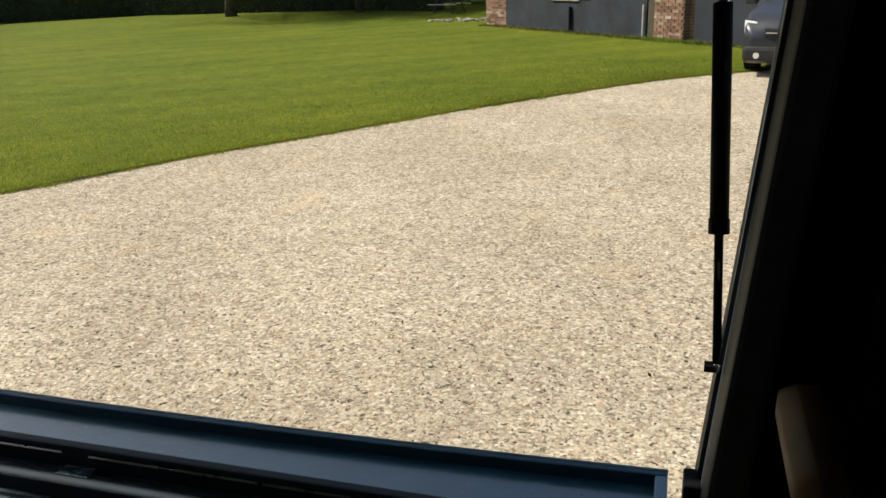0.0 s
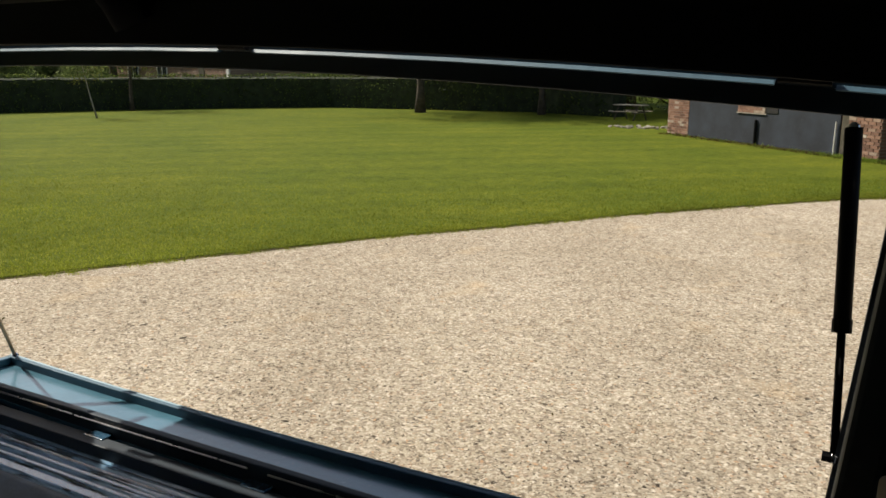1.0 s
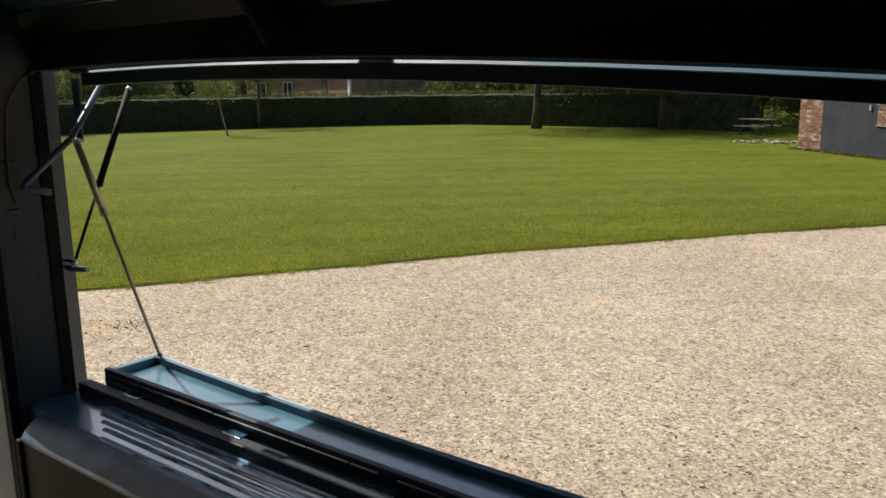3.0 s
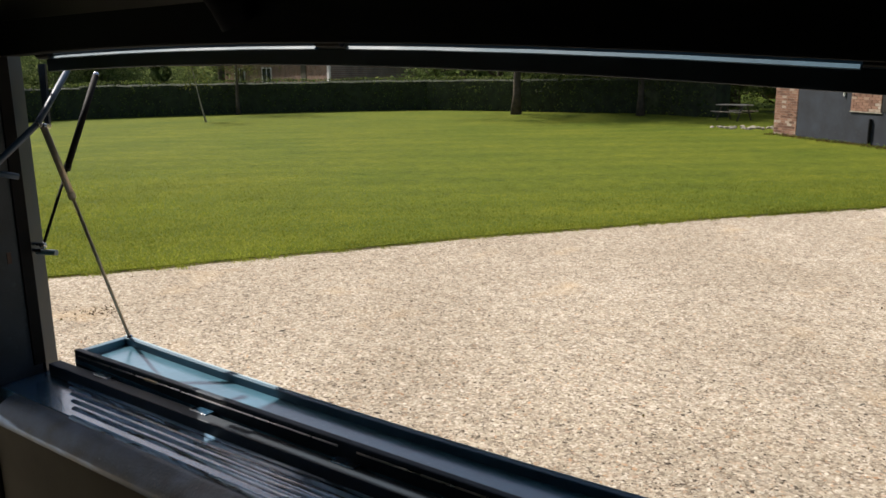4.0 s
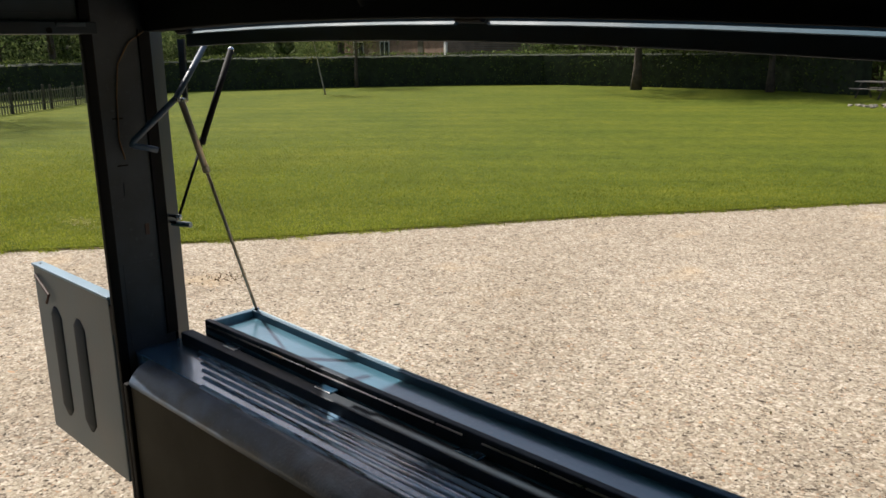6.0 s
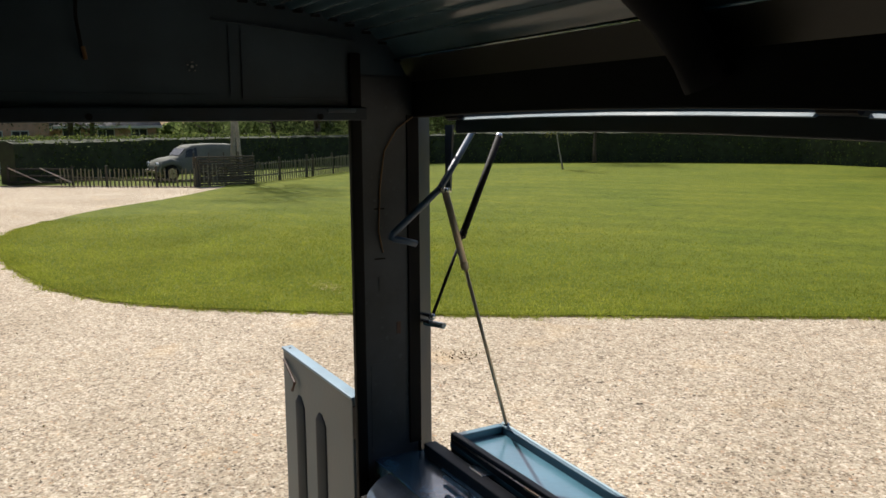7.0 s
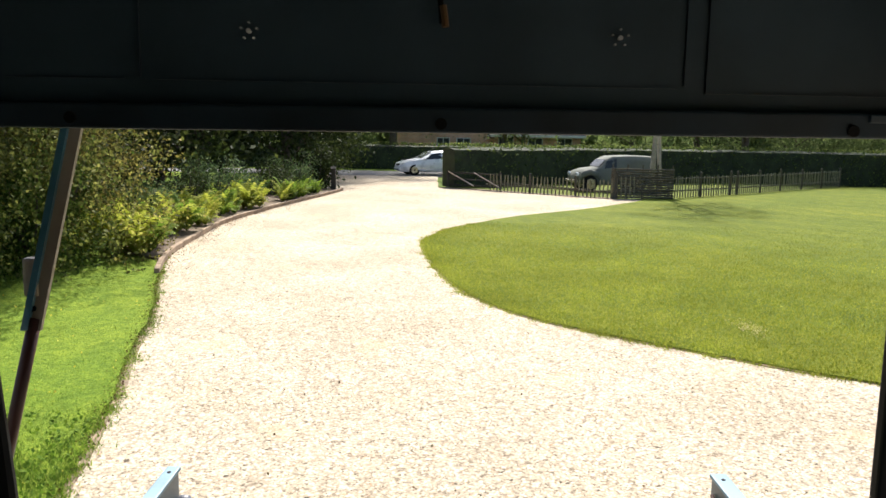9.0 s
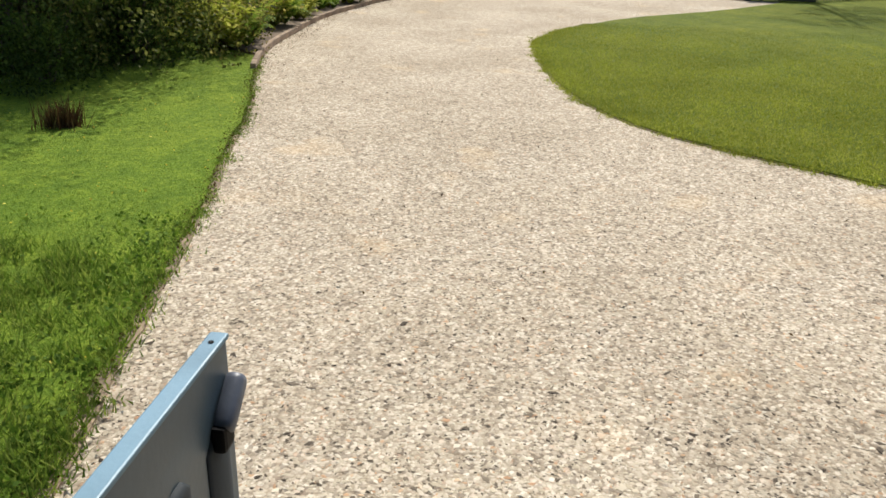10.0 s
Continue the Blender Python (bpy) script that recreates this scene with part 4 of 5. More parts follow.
def limb_tree(bm, base, height, r, bend, n_limbs, spread, start=0.35, seed=1):
    """A tapered trunk with limbs; returns the limb ends."""
    rnd = random.Random(seed)
    pts, rad = [], []
    n = 8
    for i in range(n + 1):
        t = i / n
        pts.append(Vector(base) + Vector((bend[0] * t + 0.03 * height * math.sin(3 * t + seed) * t, bend[1] * t + 0.03 * height * math.cos(4 * t + seed) * t, height * t)))
        rad.append(r * (1.35 if i == 0 else 1.0) * (1 - 0.82 * t))
    tube(pts, rad, 9, bm)
    ends = []
    for i in range(n_limbs):
        t = start + (0.95 - start) * (i + rnd.random()) / n_limbs
        k = min(n - 1, int(t * n))
        p = pts[k].lerp(pts[k + 1], t * n - k)
        a = i * 2.4 + rnd.uniform(-0.5, 0.5)
        L = spread * (1.15 - 0.6 * t) * rnd.uniform(0.75, 1.2)
        d = Vector((math.cos(a), math.sin(a), rnd.uniform(0.25, 0.75))).normalized()
        q1, q2 = p + d * L * 0.5 + Vector((0, 0, 0.03 * L)), p + d * L + Vector((0, 0, rnd.uniform(-0.1, 0.2) * L))
        rr = r * (1 - 0.8 * t) * 0.55
        tube([p, q1, q2], [rr, rr * 0.65, rr * 0.2], 6, bm)
        ends += [(q1, L * 0.35), (q2, L * 0.4)]
        for s in (-1, 1):
            d2 = (d + Vector((-d.y, d.x, 0.2)) * s * rnd.uniform(0.5, 0.9)).normalized()
            q3 = q1 + d2 * L * 0.5
            tube([q1, q3], [rr * 0.5, rr * 0.12], 5, bm)
            ends.append((q3, L * 0.32))
    ends.append((pts[-1], spread * 0.35))
    return ends


def tree(loc, height, r, spread, leaves, size, material, label, bark=None, bend=(0, 0), limbs=9, start=0.3, seed=1, category="tree", clump=26):
    root = thing("tree", loc, label, category)
    bm = bmesh.new()
    ends = limb_tree(bm, (0, 0, 0), height, r, bend, limbs, spread, start, seed)
    part("trunk", bm, bark or M_BARK, root, smooth=True)
    k = max(1, leaves // clump)
    e = RNG.integers(0, len(ends), k)
    c = np.array([ends[i][0] for i in e]) + RNG.normal(size=(k, 3)) * np.array([ends[i][1] for i in e])[:, None] * 0.75
    c = np.repeat(c, clump, 0) + RNG.normal(size=(k * clump, 3)) * (size * 1.9)
    c[:, 2] = np.maximum(c[:, 2], 0.25)
    part("crown", leaf_mesh("crown", c, size, 0.5, 0.6), material, root)
    return root


def shrub(loc, h, rad, leaves, size, material, label, stems=9, seed=1):
    root = thing("shrub", loc, label, "shrub")
    rnd = random.Random(seed)
    bm = bmesh.new()
    ends = []
    for i in range(stems):
        a = rnd.uniform(0, 6.28)
        q = Vector((math.cos(a), math.sin(a), 0)) * rad * rnd.uniform(0.3, 1.0)
        top = q + Vector((0, 0, h * rnd.uniform(0.55, 1.0)))
        mid = q * 0.55 + Vector((0, 0, h * 0.45))
        tube([(q.x * 0.15, q.y * 0.15, 0), mid, top], [0.035, 0.02, 0.006], 5, bm)
        ends += [mid, mid.lerp(top, 0.5), top, mid * 0.6, Vector((q.x * 1.1, q.y * 1.1, h * rnd.uniform(0.05, 0.3)))]
    part("branchwork", bm, M_BARK, root)
    k = leaves // 18
    c = np.array([ends[i] for i in RNG.integers(0, len(ends), k)]) + RNG.normal(size=(k, 3)) * (0.24 * rad, 0.24 * rad, 0.12 * h)
    c = np.repeat(c, 18, 0) + RNG.normal(size=(k * 18, 3)) * size * 1.6
    c[:, 2] = np.clip(c[:, 2], 0.05, None)
    part("foliage", leaf_mesh("foliage", c, size, 0.4, 0.6), material, root)
    return root


# lawn trees
sap = tree((-29.07, 22.53, 0.03), 3.4, 0.036, 1.5, 2200, 0.07, M_OLIVE, "young leaning tree with sparse foliage on the lawn", M_BIRCH, bend=(-0.7, -0.3), limbs=7, start=0.5, seed=4)
tree((-19.6, 33.2, 0.03), 7.5, 0.21, 5.6, 24000, 0.17, M_LEAFD, "spreading old garden tree beside the hedge", bend=(0.3, 0.1), limbs=10, start=0.26, seed=3)
tree((-13.8, 34.2, 0.03), 7.0, 0.15, 5.2, 22000, 0.17, M_LEAFD, "dark garden tree beside the hedge", bend=(-0.2, 0.2), limbs=10, start=0.27, seed=8)
tree((-32.9, 27.6, 0.03), 4.2, 0.10, 2.2, 7000, 0.08, M_OLIVE, "small fruit tree in front of the hedge", limbs=8, start=0.42, seed=11)
tree((-30.3, 7.95, 0), 10.5, 0.10, 2.4, 1700, 0.13, M_LEAF, "tall birch behind the fence corner", M_BIRCH, bend=(0.2, 0.1), limbs=10, start=0.42, seed=6)
tree((-30.7, 8.4, 0), 9.5, 0.085, 2.0, 1200, 0.13, M_LEAF, "slim birch behind the fence corner", M_BIRCH, bend=(-0.5, -0.2), limbs=9, start=0.45, seed=16)

# shrubs and trees on the bed side
shrub((-13.7, -6.1, 0.03), 5.2, 1.9, 60000, 0.055, M_GOLD, "tall loose shrub with golden leaves", 13, 3)
shrub((-12.9, -5.75, 0.03), 1.7, 0.9, 12000, 0.055, M_LEAF, "low dark shrub at the foot of the golden shrub", 10, 6)
shrub((-11.8, -6.6, 0.03), 6.2, 2.1, 60000, 0.063, M_OLIVE, "leafy green shrub in the verge", 12, 5)
shrub((-16.3, -7.2, 0.05), 3.6, 1.7, 18000, 0.075, M_LEAFD, "dark leafy shrub behind the ferns", 12, 7)
shrub((-11.0, -5.9, 0.03), 1.1, 0.8, 6000, 0.05, M_LEAF, "low shrub in the long grass", 7, 12)
for i, (x, y) in enumerate([(-18.6, -6.3), (-20.5, -6.0), (-22.4, -5.8), (-24.4, -5.5), (-26.6, -5.1), (-28.2, -4.7)]):
    shrub((x, y, 0.05), 0.75 + 0.18 * (i % 3), 0.85, 4200, 0.06, M_LEAFD if i % 3 == 1 else M_LEAFB, "mid-green border shrub behind the ferns", 9, 20 + i)
for i, (x, y, h) in enumerate([(-17, -12.0, 9), (-21.5, -11.6, 10), (-25.5, -11.0, 9.5), (-29.5, -10.6, 9), (-34.0, -10.0, 10), (-13, -12.5, 8.5), (-9, -12, 8), (-38.0, -11, 10), (-23, -14.5, 11), (-30, -14, 11), (-18, -16, 11)]):
    tree((x, y, 0), h, 0.2, 3.0, 7000, 0.17, M_LEAFD, "tall dark tree behind the border", limbs=12, start=0.08, seed=30 + i)

for i, (x, y) in enumerate([(-19.5, -9.6), (-23.5, -9.2), (-27.0, -8.8), (-15.5, -9.8), (-31, -8.6)]):
    tree((x, y, 0), 7.5, 0.2, 2.6, 11000, 0.20, M_LEAFD, "dense dark evergreen behind the border", limbs=14, start=0.04, seed=60 + i)

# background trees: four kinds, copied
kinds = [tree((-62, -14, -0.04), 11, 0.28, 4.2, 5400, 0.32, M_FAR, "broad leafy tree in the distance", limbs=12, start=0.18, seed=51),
         tree((-60, 22, -0.04), 9, 0.22, 3.6, 4800, 0.30, M_FAR, "rounded tree in the distance, blue-green haze in its leaf colour", limbs=11, start=0.16, seed=52),
         tree((-66, 30, -0.04), 13, 0.32, 4.8, 6000, 0.35, M_FAR, "tall tree in the distance, blue-green haze in its leaf colour", limbs=13, start=0.16, seed=53),
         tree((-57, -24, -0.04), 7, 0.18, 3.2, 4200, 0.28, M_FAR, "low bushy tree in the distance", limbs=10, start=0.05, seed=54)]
spots = []
for x, y, s, kk in [(-57, -7, 0.8, 3), (-63, -7, 1.0, 0), (-66, -9, 1.1, 2), (-61, 6.5, 0.62, 2), (-64, 15.5, 0.5, 0), (-75, 18, 1.0, 1), (-58, 17, 0.55, 3), (-62, 27, 0.8, 0), (-56, 33, 0.8, 2), (-70, 40, 1.2, 1), (-54, 38, 0.7, 3),
                    (-50, 36, 0.9, 0), (-46, 42, 1.0, 2), (-40, 46, 0.9, 1), (-52, 29, 0.6, 3), (-34, 50, 1.0, 2), (-22, 44, 0.8, 3), (-18, 48, 1.0, 2), (-13, 45, 0.9, 0), (-7, 42, 0.8, 3), (-10, 50, 1.1, 2), (-2, 46, 1.0, 0), (-26, 52, 1.1, 0), (-20, 41, 0.55, 3),
                    (-5, 38, 0.7, 3), (4, 50, 1.2, 2), (-9, 39.5, 0.75, 2), (-90, 5, 1.3, 0), (-92, 24, 1.3, 2), (-88, -16, 1.3, 2), (-82, 44, 1.3, 0), (-64, 52, 1.2, 2), (-48, 60, 1.3, 0), (-72, -30, 1.3, 2), (-60, -36, 1.2, 0), (14, 44, 1.1, 0), (22, 36, 1.2, 2), (-55, -14, 1.0, 2), (-53, -20, 0.8, 3), (-54, 21, 0.6, 3), (-53, 25, 0.5, 1), (-51, 31, 0.55, 3), (-47, 37, 0.6, 3), (-43, 40, 0.55, 1), (-30, 41, 0.6, 3), (-26, 42, 0.7, 2), (-22, 40.5, 0.5, 1), (-16, 41, 0.6, 3), (-12, 40, 0.55, 1), (-50, 22, 0.5, 1), (-84, 12, 1.2, 2), (-80, 28, 1.3, 2), (-72, 34, 1.1, 2), (-86, 36, 1.4, 0), (-78, -22, 1.3, 2), (-70, -18, 1.0, 0), (-58, 48, 1.2, 0), (-40, 56, 1.3, 2), (-30, 60, 1.2, 0), (-14, 58, 1.3, 2), (0, 56, 1.2, 0)]:
    a, far = math.degrees(math.atan2(y, x)), math.hypot(x, y)
    if (130.5 < a < 147 and far < 78) or (166.9 < a < 170.2 and far > 50):
        continue          # keeps the red house and the gap of sky clear
    q = copy_thing(kinds[kk], pose(x, y, -0.04, 0, 0, random.uniform(0, 360)))
    q.scale = (s, s, s * random.uniform(0.9, 1.1))

# the M_TOP tree has its sunlit look in the leaf colour
for i, (x, y, h, m) in enumerate([(-46.6, 17.6, 11, M_LEAFD), (-47.0, 15.0, 9, M_FAR), (-58.0, 4.9, 9, M_LEAFD), (-46.6, -8.0, 11, M_LEAFD), (-50.5, -2.6, 17, M_TOP), (-37.4, -5.6, 7, M_LEAFD), (-33.8, -5.9, 6, M_LEAFD)]):
    tree((x, y, 0), h, 0.22, 2.2 if -40 < x else 0.12 * h + 2.0, 9000 if h < 12 else 20000, 0.19, m, "leafy tree standing beside the lane", limbs=14, start=0.05 if -40 < x else 0.16, seed=90 + i)

# far woodland that closes the view
wood = thing("woodland", (-95, 0, -0.04), "dense dark woodland closing the distance", "woodland", kind="stuff")
wl = [(-62, -62), (-78, -40), (-98, -20), (-102, 8), (-100, 34), (-84, 58), (-58, 74), (-28, 78), (0, 72), (26, 58), (44, 36)]
cc = []
for (xa, ya), (xb, yb) in zip(wl, wl[1:]):
    m = 5200
    t = RNG.uniform(0, 1, m)
    px_, py_ = xa + (xb - xa) * t, ya + (yb - ya) * t
    top = (1 - 0.85 * np.exp(-((py_ - 19.5) / 3.5) ** 2)) * (5.2 + 1.8 * np.sin(px_ * 0.31 + py_ * 0.17) + 1.4 * np.sin(px_ * 0.83 - py_ * 0.6))
    cc.append(np.stack([px_ + 95 + RNG.normal(0, 1.6, m), py_ + RNG.normal(0, 1.6, m), top * RNG.uniform(0, 1, m) ** 0.8], 1))
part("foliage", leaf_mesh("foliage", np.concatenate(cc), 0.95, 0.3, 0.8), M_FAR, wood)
for i in range(26):
    q = copy_thing(kinds[3], pose(-51.5 - (i % 4) * 1.6, (-24 + i * 1.7) if i < 11 else (16 + (i - 11) * 1.75), -0.04, 0, 0, i * 77))
    s = random.uniform(0.28, 0.5)
    q.scale = (s * 1.2, s * 1.2, s)
for i in range(20):
    t = i / 19
    if i < 9:
        continue
    q = copy_thing(kinds[(3, 1)[i % 2]], pose(-43 + 40 * t, 37 + 9 * math.sin(math.pi * t) - 2 * t, -0.04, 0, 0, i * 61))
    s = random.uniform(0.32, 0.5)
    q.scale = (s * 1.2, s * 1.2, s)

# ferns in the bed
def fern(loc, size, seed, bright):
    root = thing("fern", loc, "bright yellow-green fern clump in the border" if bright else "green fern clump in the border", "fern", "ferns in the border")
    rnd = random.Random(seed)
    V, F = [], []
    for i in range(17):
        a, L, up = rnd.uniform(0, 6.28), size * rnd.uniform(0.7, 1.15), rnd.uniform(0.9, 1.9)
        dirv = Vector((math.cos(a), math.sin(a), 0))
        sidev = Vector((-math.sin(a), math.cos(a), 0))
        for j in range(9):
            t = j / 9
            c0, c1 = [dirv * L * 0.62 * u + Vector((0, 0, L * (up * u - 0.8 * u * u))) for u in (t, t + 1 / 9)]
            w = L * 0.20 * math.sin(math.pi * (0.15 + t * 0.83))
            for s in (-1, 1):
                n0 = len(V)
                V.extend([c0, c1, c1 + sidev * s * w + dirv * L * 0.03 - Vector((0, 0, w * 0.3))])
                F.append((n0, n0 + 1, n0 + 2))
    part("fronds", arrays("fronds", [tuple(v) for v in V], F), M_FERN if bright else M_BLADE2, root)
    return root


for i in range(120):
    t = i / 119
    x = -14.0 - 13.9 * t + random.uniform(-0.3, 0.3)
    ky = np.interp(-x, [-p[0] for p in KERB], [p[1] for p in KERB])
    fern((x, ky - random.uniform(0.18, 1.7), 0.07), random.uniform(0.5, 0.8) * (1 - 0.3 * t), i, i % 4 < 3 and t < 0.75)

# ---------------------------------------------------------------- fence, gate and posts
sheet("rough_grass", [(-32.5, 0.5), (-31.25, 2.1), (-28.2, 6.15), (-28.35, 8.05), (-36.8, 18.3), (-38.6, 19.6), (-39.0, 14), (-38.2, 6.0), (-33.6, 0.9)], 0.01, M_ROUGH, "rough yellow-green grass behind the fence", "rough grass", 0.04)
sheet("soil_strip", [(-32.3, 0.24), (-31.08, 1.87), (-27.98, 6.02), (-28.3, 6.3), (-31.35, 2.15), (-32.5, 0.55)], 0.014, M_SOIL, "narrow brown soil strip at the foot of the fence", "soil strip", 0.03)
sheet("lane_verge", [(-46.9, -45), (-44.9, -45), (-45.1, -4), (-44.6, 0.5), (-45.1, 5), (-45.2, 45), (-46.9, 45)], 0.012, M_VERGE, "mown grass strip between the lane and the hedge", "grass verge", 0.04)
FENCE = [(-32.3, 0.35), (-31.2, 2.0), (-28.15, 6.15), (-28.35, 8.0), (-30.9, 11.3), (-33.2, 13.9), (-36.9, 18.2)]
fence = thing("picket_fence", (*FENCE[2], 0), "low weathered picket fence along the lawn", "fence")
fb = Vector((*FENCE[2], 0))
picket_mesh = post_mesh = None
for si, (a, b) in enumerate(zip(FENCE[1:], FENCE[2:])):
    a, b = Vector((*a, 0)) - fb, Vector((*b, 0)) - fb
    L, ang = (b - a).length, math.atan2(b.y - a.y, b.x - a.x)
    for z in (0.2, 0.46) if si == 0 else (0.25, 0.66):
        bm = box(0, L, -0.02, 0.02, z, z + 0.05, 0.005)
        r = part("rail", bm, M_WOOD, fence)
        r.matrix_basis = pose(a.x, a.y, 0, 0, 0, math.degrees(ang))
    n = int(L / 0.15)
    for i in range(n):
        p = a.lerp(b, (i + 0.5) / n)
        big = i % 12 == 0
        if big:
            if post_mesh is None:
                post_mesh = part("post", tube([(0, 0, -0.05), (0, 0, 1.0), (0, 0, 1.04)], [0.055, 0.05, 0.02], 8), M_WOOD, fence).data
                ob = fence.children[-1]
            else:
                ob = new("post", post_mesh)
                ob.parent = fence
        else:
            if picket_mesh is None:
                bm = prism([(-0.028, 0.03), (0.028, 0.03), (0.028, 0.82), (0, 0.88), (-0.028, 0.82)], "y", -0.04, -0.02)
                picket_mesh = part("picket", bm, M_PICKET, fence).data
            ob = new("picket", picket_mesh)
            ob.parent = fence
        ob.matrix_basis = pose(p.x, p.y, random.uniform(-0.03, 0.02), random.uniform(-2, 2), random.uniform(-3, 3), math.degrees(ang)) @ Matrix.Diagonal((0.8, 1, 0.72 if si == 0 else 0.88, 1))

hurdle = thing("hurdle_panel", (-28.2, 7.1, 0), "dark woven hurdle panel at the fence corner", "fence panel", turn=86)
for i in range(12):
    part("rod", tube([(-1.05, 0.02 * (-1) ** i, 0.06 + i * 0.085), (-0.5, -0.02 * (-1) ** i, 0.065 + i * 0.085), (0.0, 0.02 * (-1) ** i, 0.06 + i * 0.085), (0.5, -0.02 * (-1) ** i, 0.062 + i * 0.085), (1.05, 0.02 * (-1) ** i, 0.06 + i * 0.085)], 0.036, 6), M_WOOD, hurdle)
for x in (-1.0, -0.5, 0, 0.5, 1.0):
    part("stake", tube([(x, 0, -0.05), (x, 0, 1.16)], 0.022, 6), M_WOOD, hurdle)

gate = thing("field_gate", (-32.3, 0.55, 0), "weathered timber gate standing open along the fence", "gate", turn=53)
for z in (0.14, 0.36, 0.60):
    part("bar", box(0.05, 2.5, -0.02, 0.02, z - 0.028, z + 0.028, 0.006), M_GATE, gate)
for x in (0.05, 2.47):
    part("stile", box(x - 0.04, x + 0.04, -0.03, 0.03, 0.04, 0.70, 0.006), M_GATE, gate)
for x0, x1 in ((0.1, 1.3), (1.3, 2.45)):
    part("brace", tube([(x0, -0.04, 0.64), (x1, -0.04, 0.14)], 0.024, 6), M_TABLE, gate, "pale bleached brace")
for x, y, h in ((-29.44, -3.47, 0.80),):
    g = thing("gate_post", (x, y, 0), "stout dark timber gate post", "gate post")
    part("shaft", box(-0.08, 0.08, -0.08, 0.08, -0.05, h, 0.02), M_GATE, g)
    part("cap", prism([(-0.09, h), (0.09, h), (0.0, h + 0.07)], "y", -0.09, 0.09), M_GATE, g)
shrub((-30.0, -4.1, 0), 1.5, 0.6, 4500, 0.09, M_LEAFD, "dark bush beside the gate post", 10, 72)


# ---------------------------------------------------------------- cars
def car(loc, turn, stations, wheels, wr, body_mat, label, screen=M_CARGLASS, glass_x=(), width=1.72, lamps=True, category="car"):
    """stations: x, sill, belt, top, half width at the belt, half width at the top. The nose points to +x."""
    root = thing("car", loc, label, category, turn=turn)
    bm = bmesh.new()
    rows = []
    for x, zs, zb, zt, wb, wt in stations:
        ring = [(-wb * 0.93, zs), (-wb, zs + 0.12), (-wb, (zs + zb) / 2), (-wb * 0.985, zb), (-(wb + wt) / 2, (zb + zt) / 2), (-wt, zt - 0.03), (-wt * 0.8, zt), (0, zt + 0.012),
                (wt * 0.8, zt), (wt, zt - 0.03), ((wb + wt) / 2, (zb + zt) / 2), (wb * 0.985, zb), (wb, (zs + zb) / 2), (wb, zs + 0.12), (wb * 0.93, zs)]
        rows.append([bm.verts.new((x, y, z)) for y, z in ring])
    for a, b in zip(rows, rows[1:]):
        for j in range(14):
            bm.faces.new((a[j], a[j + 1], b[j + 1], b[j]))
        bm.faces.new((a[14], a[0], b[0], b[14]))
    bm.faces.new(rows[0])
    bm.faces.new(rows[-1])
    part("body", bm, body_mat, root, smooth=True)

    def at(x):
        xs_ = [s[0] for s in stations]
        order = sorted(range(len(xs_)), key=lambda i: xs_[i])
        return [float(np.interp(x, [xs_[i] for i in order], [stations[i][c] for i in order])) for c in range(1, 6)]

    for x0, x1, cut0, cut1 in glass_x:
        for s in (-1, 1):
            v = []
            for x, hi in ((x0, 0), (x1, 0), (x1 - cut1, 1), (x0 + cut0, 1)):
                zs, zb, zt, wb, wt = at(x)
                f = 0.10 if not hi else 0.86
                v.append((x, s * (wb * 0.985 * (1 - f) + wt * f + 0.012), zb * (1 - f) + (zt - 0.03) * f))
            g = bmesh.new()
            vs = [g.verts.new(p) for p in v]
            f0 = g.faces.new(vs)
            ex = bmesh.ops.extrude_face_region(g, geom=[f0])
            bmesh.ops.translate(g, verts=[e for e in ex["geom"] if isinstance(e, bmesh.types.BMVert)], vec=(0, -s * 0.02, 0))
            part("side_window", g, M_CARGLASS, root)
    for wx in wheels:
        for s in (-1, 1):
            wy = s * (width / 2 - 0.10)
            w = part("wheel", tube([(wx, wy - 0.10, wr), (wx, wy + 0.10, wr)], wr, 24), M_RUBBER, root)
            part("rim", tube([(wx, wy - 0.107, wr), (wx, wy + 0.107, wr)], wr * 0.62, 16), M_STEEL, w)
            part("hub", tube([(wx, wy - 0.112, wr), (wx, wy + 0.112, wr)], wr * 0.2, 10), M_PLASTIC, w)
    return root


def slab(root, name, pts, material, thick=(0, 0, 0.02), label=""):
    g = bmesh.new()
    f0 = g.faces.new([g.verts.new(p) for p in pts])
    ex = bmesh.ops.extrude_face_region(g, geom=[f0])
    bmesh.ops.translate(g, verts=[e for e in ex["geom"] if isinstance(e, bmesh.types.BMVert)], vec=thick)
    return part(name, g, material, root, label)


est = [(2.22, 0.30, 0.55, 0.56, 0.60, 0.55), (2.12, 0.22, 0.66, 0.70, 0.78, 0.70), (1.75, 0.20, 0.80, 0.84, 0.85, 0.76), (1.05, 0.20, 0.90, 0.96, 0.87, 0.78), (0.25, 0.20, 0.94, 1.38, 0.87, 0.62), (-0.5, 0.20, 0.95, 1.44, 0.87, 0.64),
       (-1.4, 0.20, 0.97, 1.42, 0.86, 0.63), (-2.0, 0.22, 0.98, 1.30, 0.84, 0.62), (-2.25, 0.32, 0.9, 0.98, 0.78, 0.66)]
c1 = car((-41.7, 0.0, 0.006), -74, est, (1.38, -1.3), 0.315, M_SILVER, "silver estate car parked in the lane", glass_x=((0.75, -0.25, -0.42, -0.02), (-0.3, -1.2, 0.0, 0.02), (-1.27, -1.9, 0.0, -0.12)))
c1.scale = (0.85, 0.85, 0.84)
slab(c1, "windscreen", [(0.98, -0.70, 0.985), (0.98, 0.70, 0.985), (0.33, 0.58, 1.36), (0.33, -0.58, 1.36)], M_CARGLASS, (0.012, 0, 0.016))
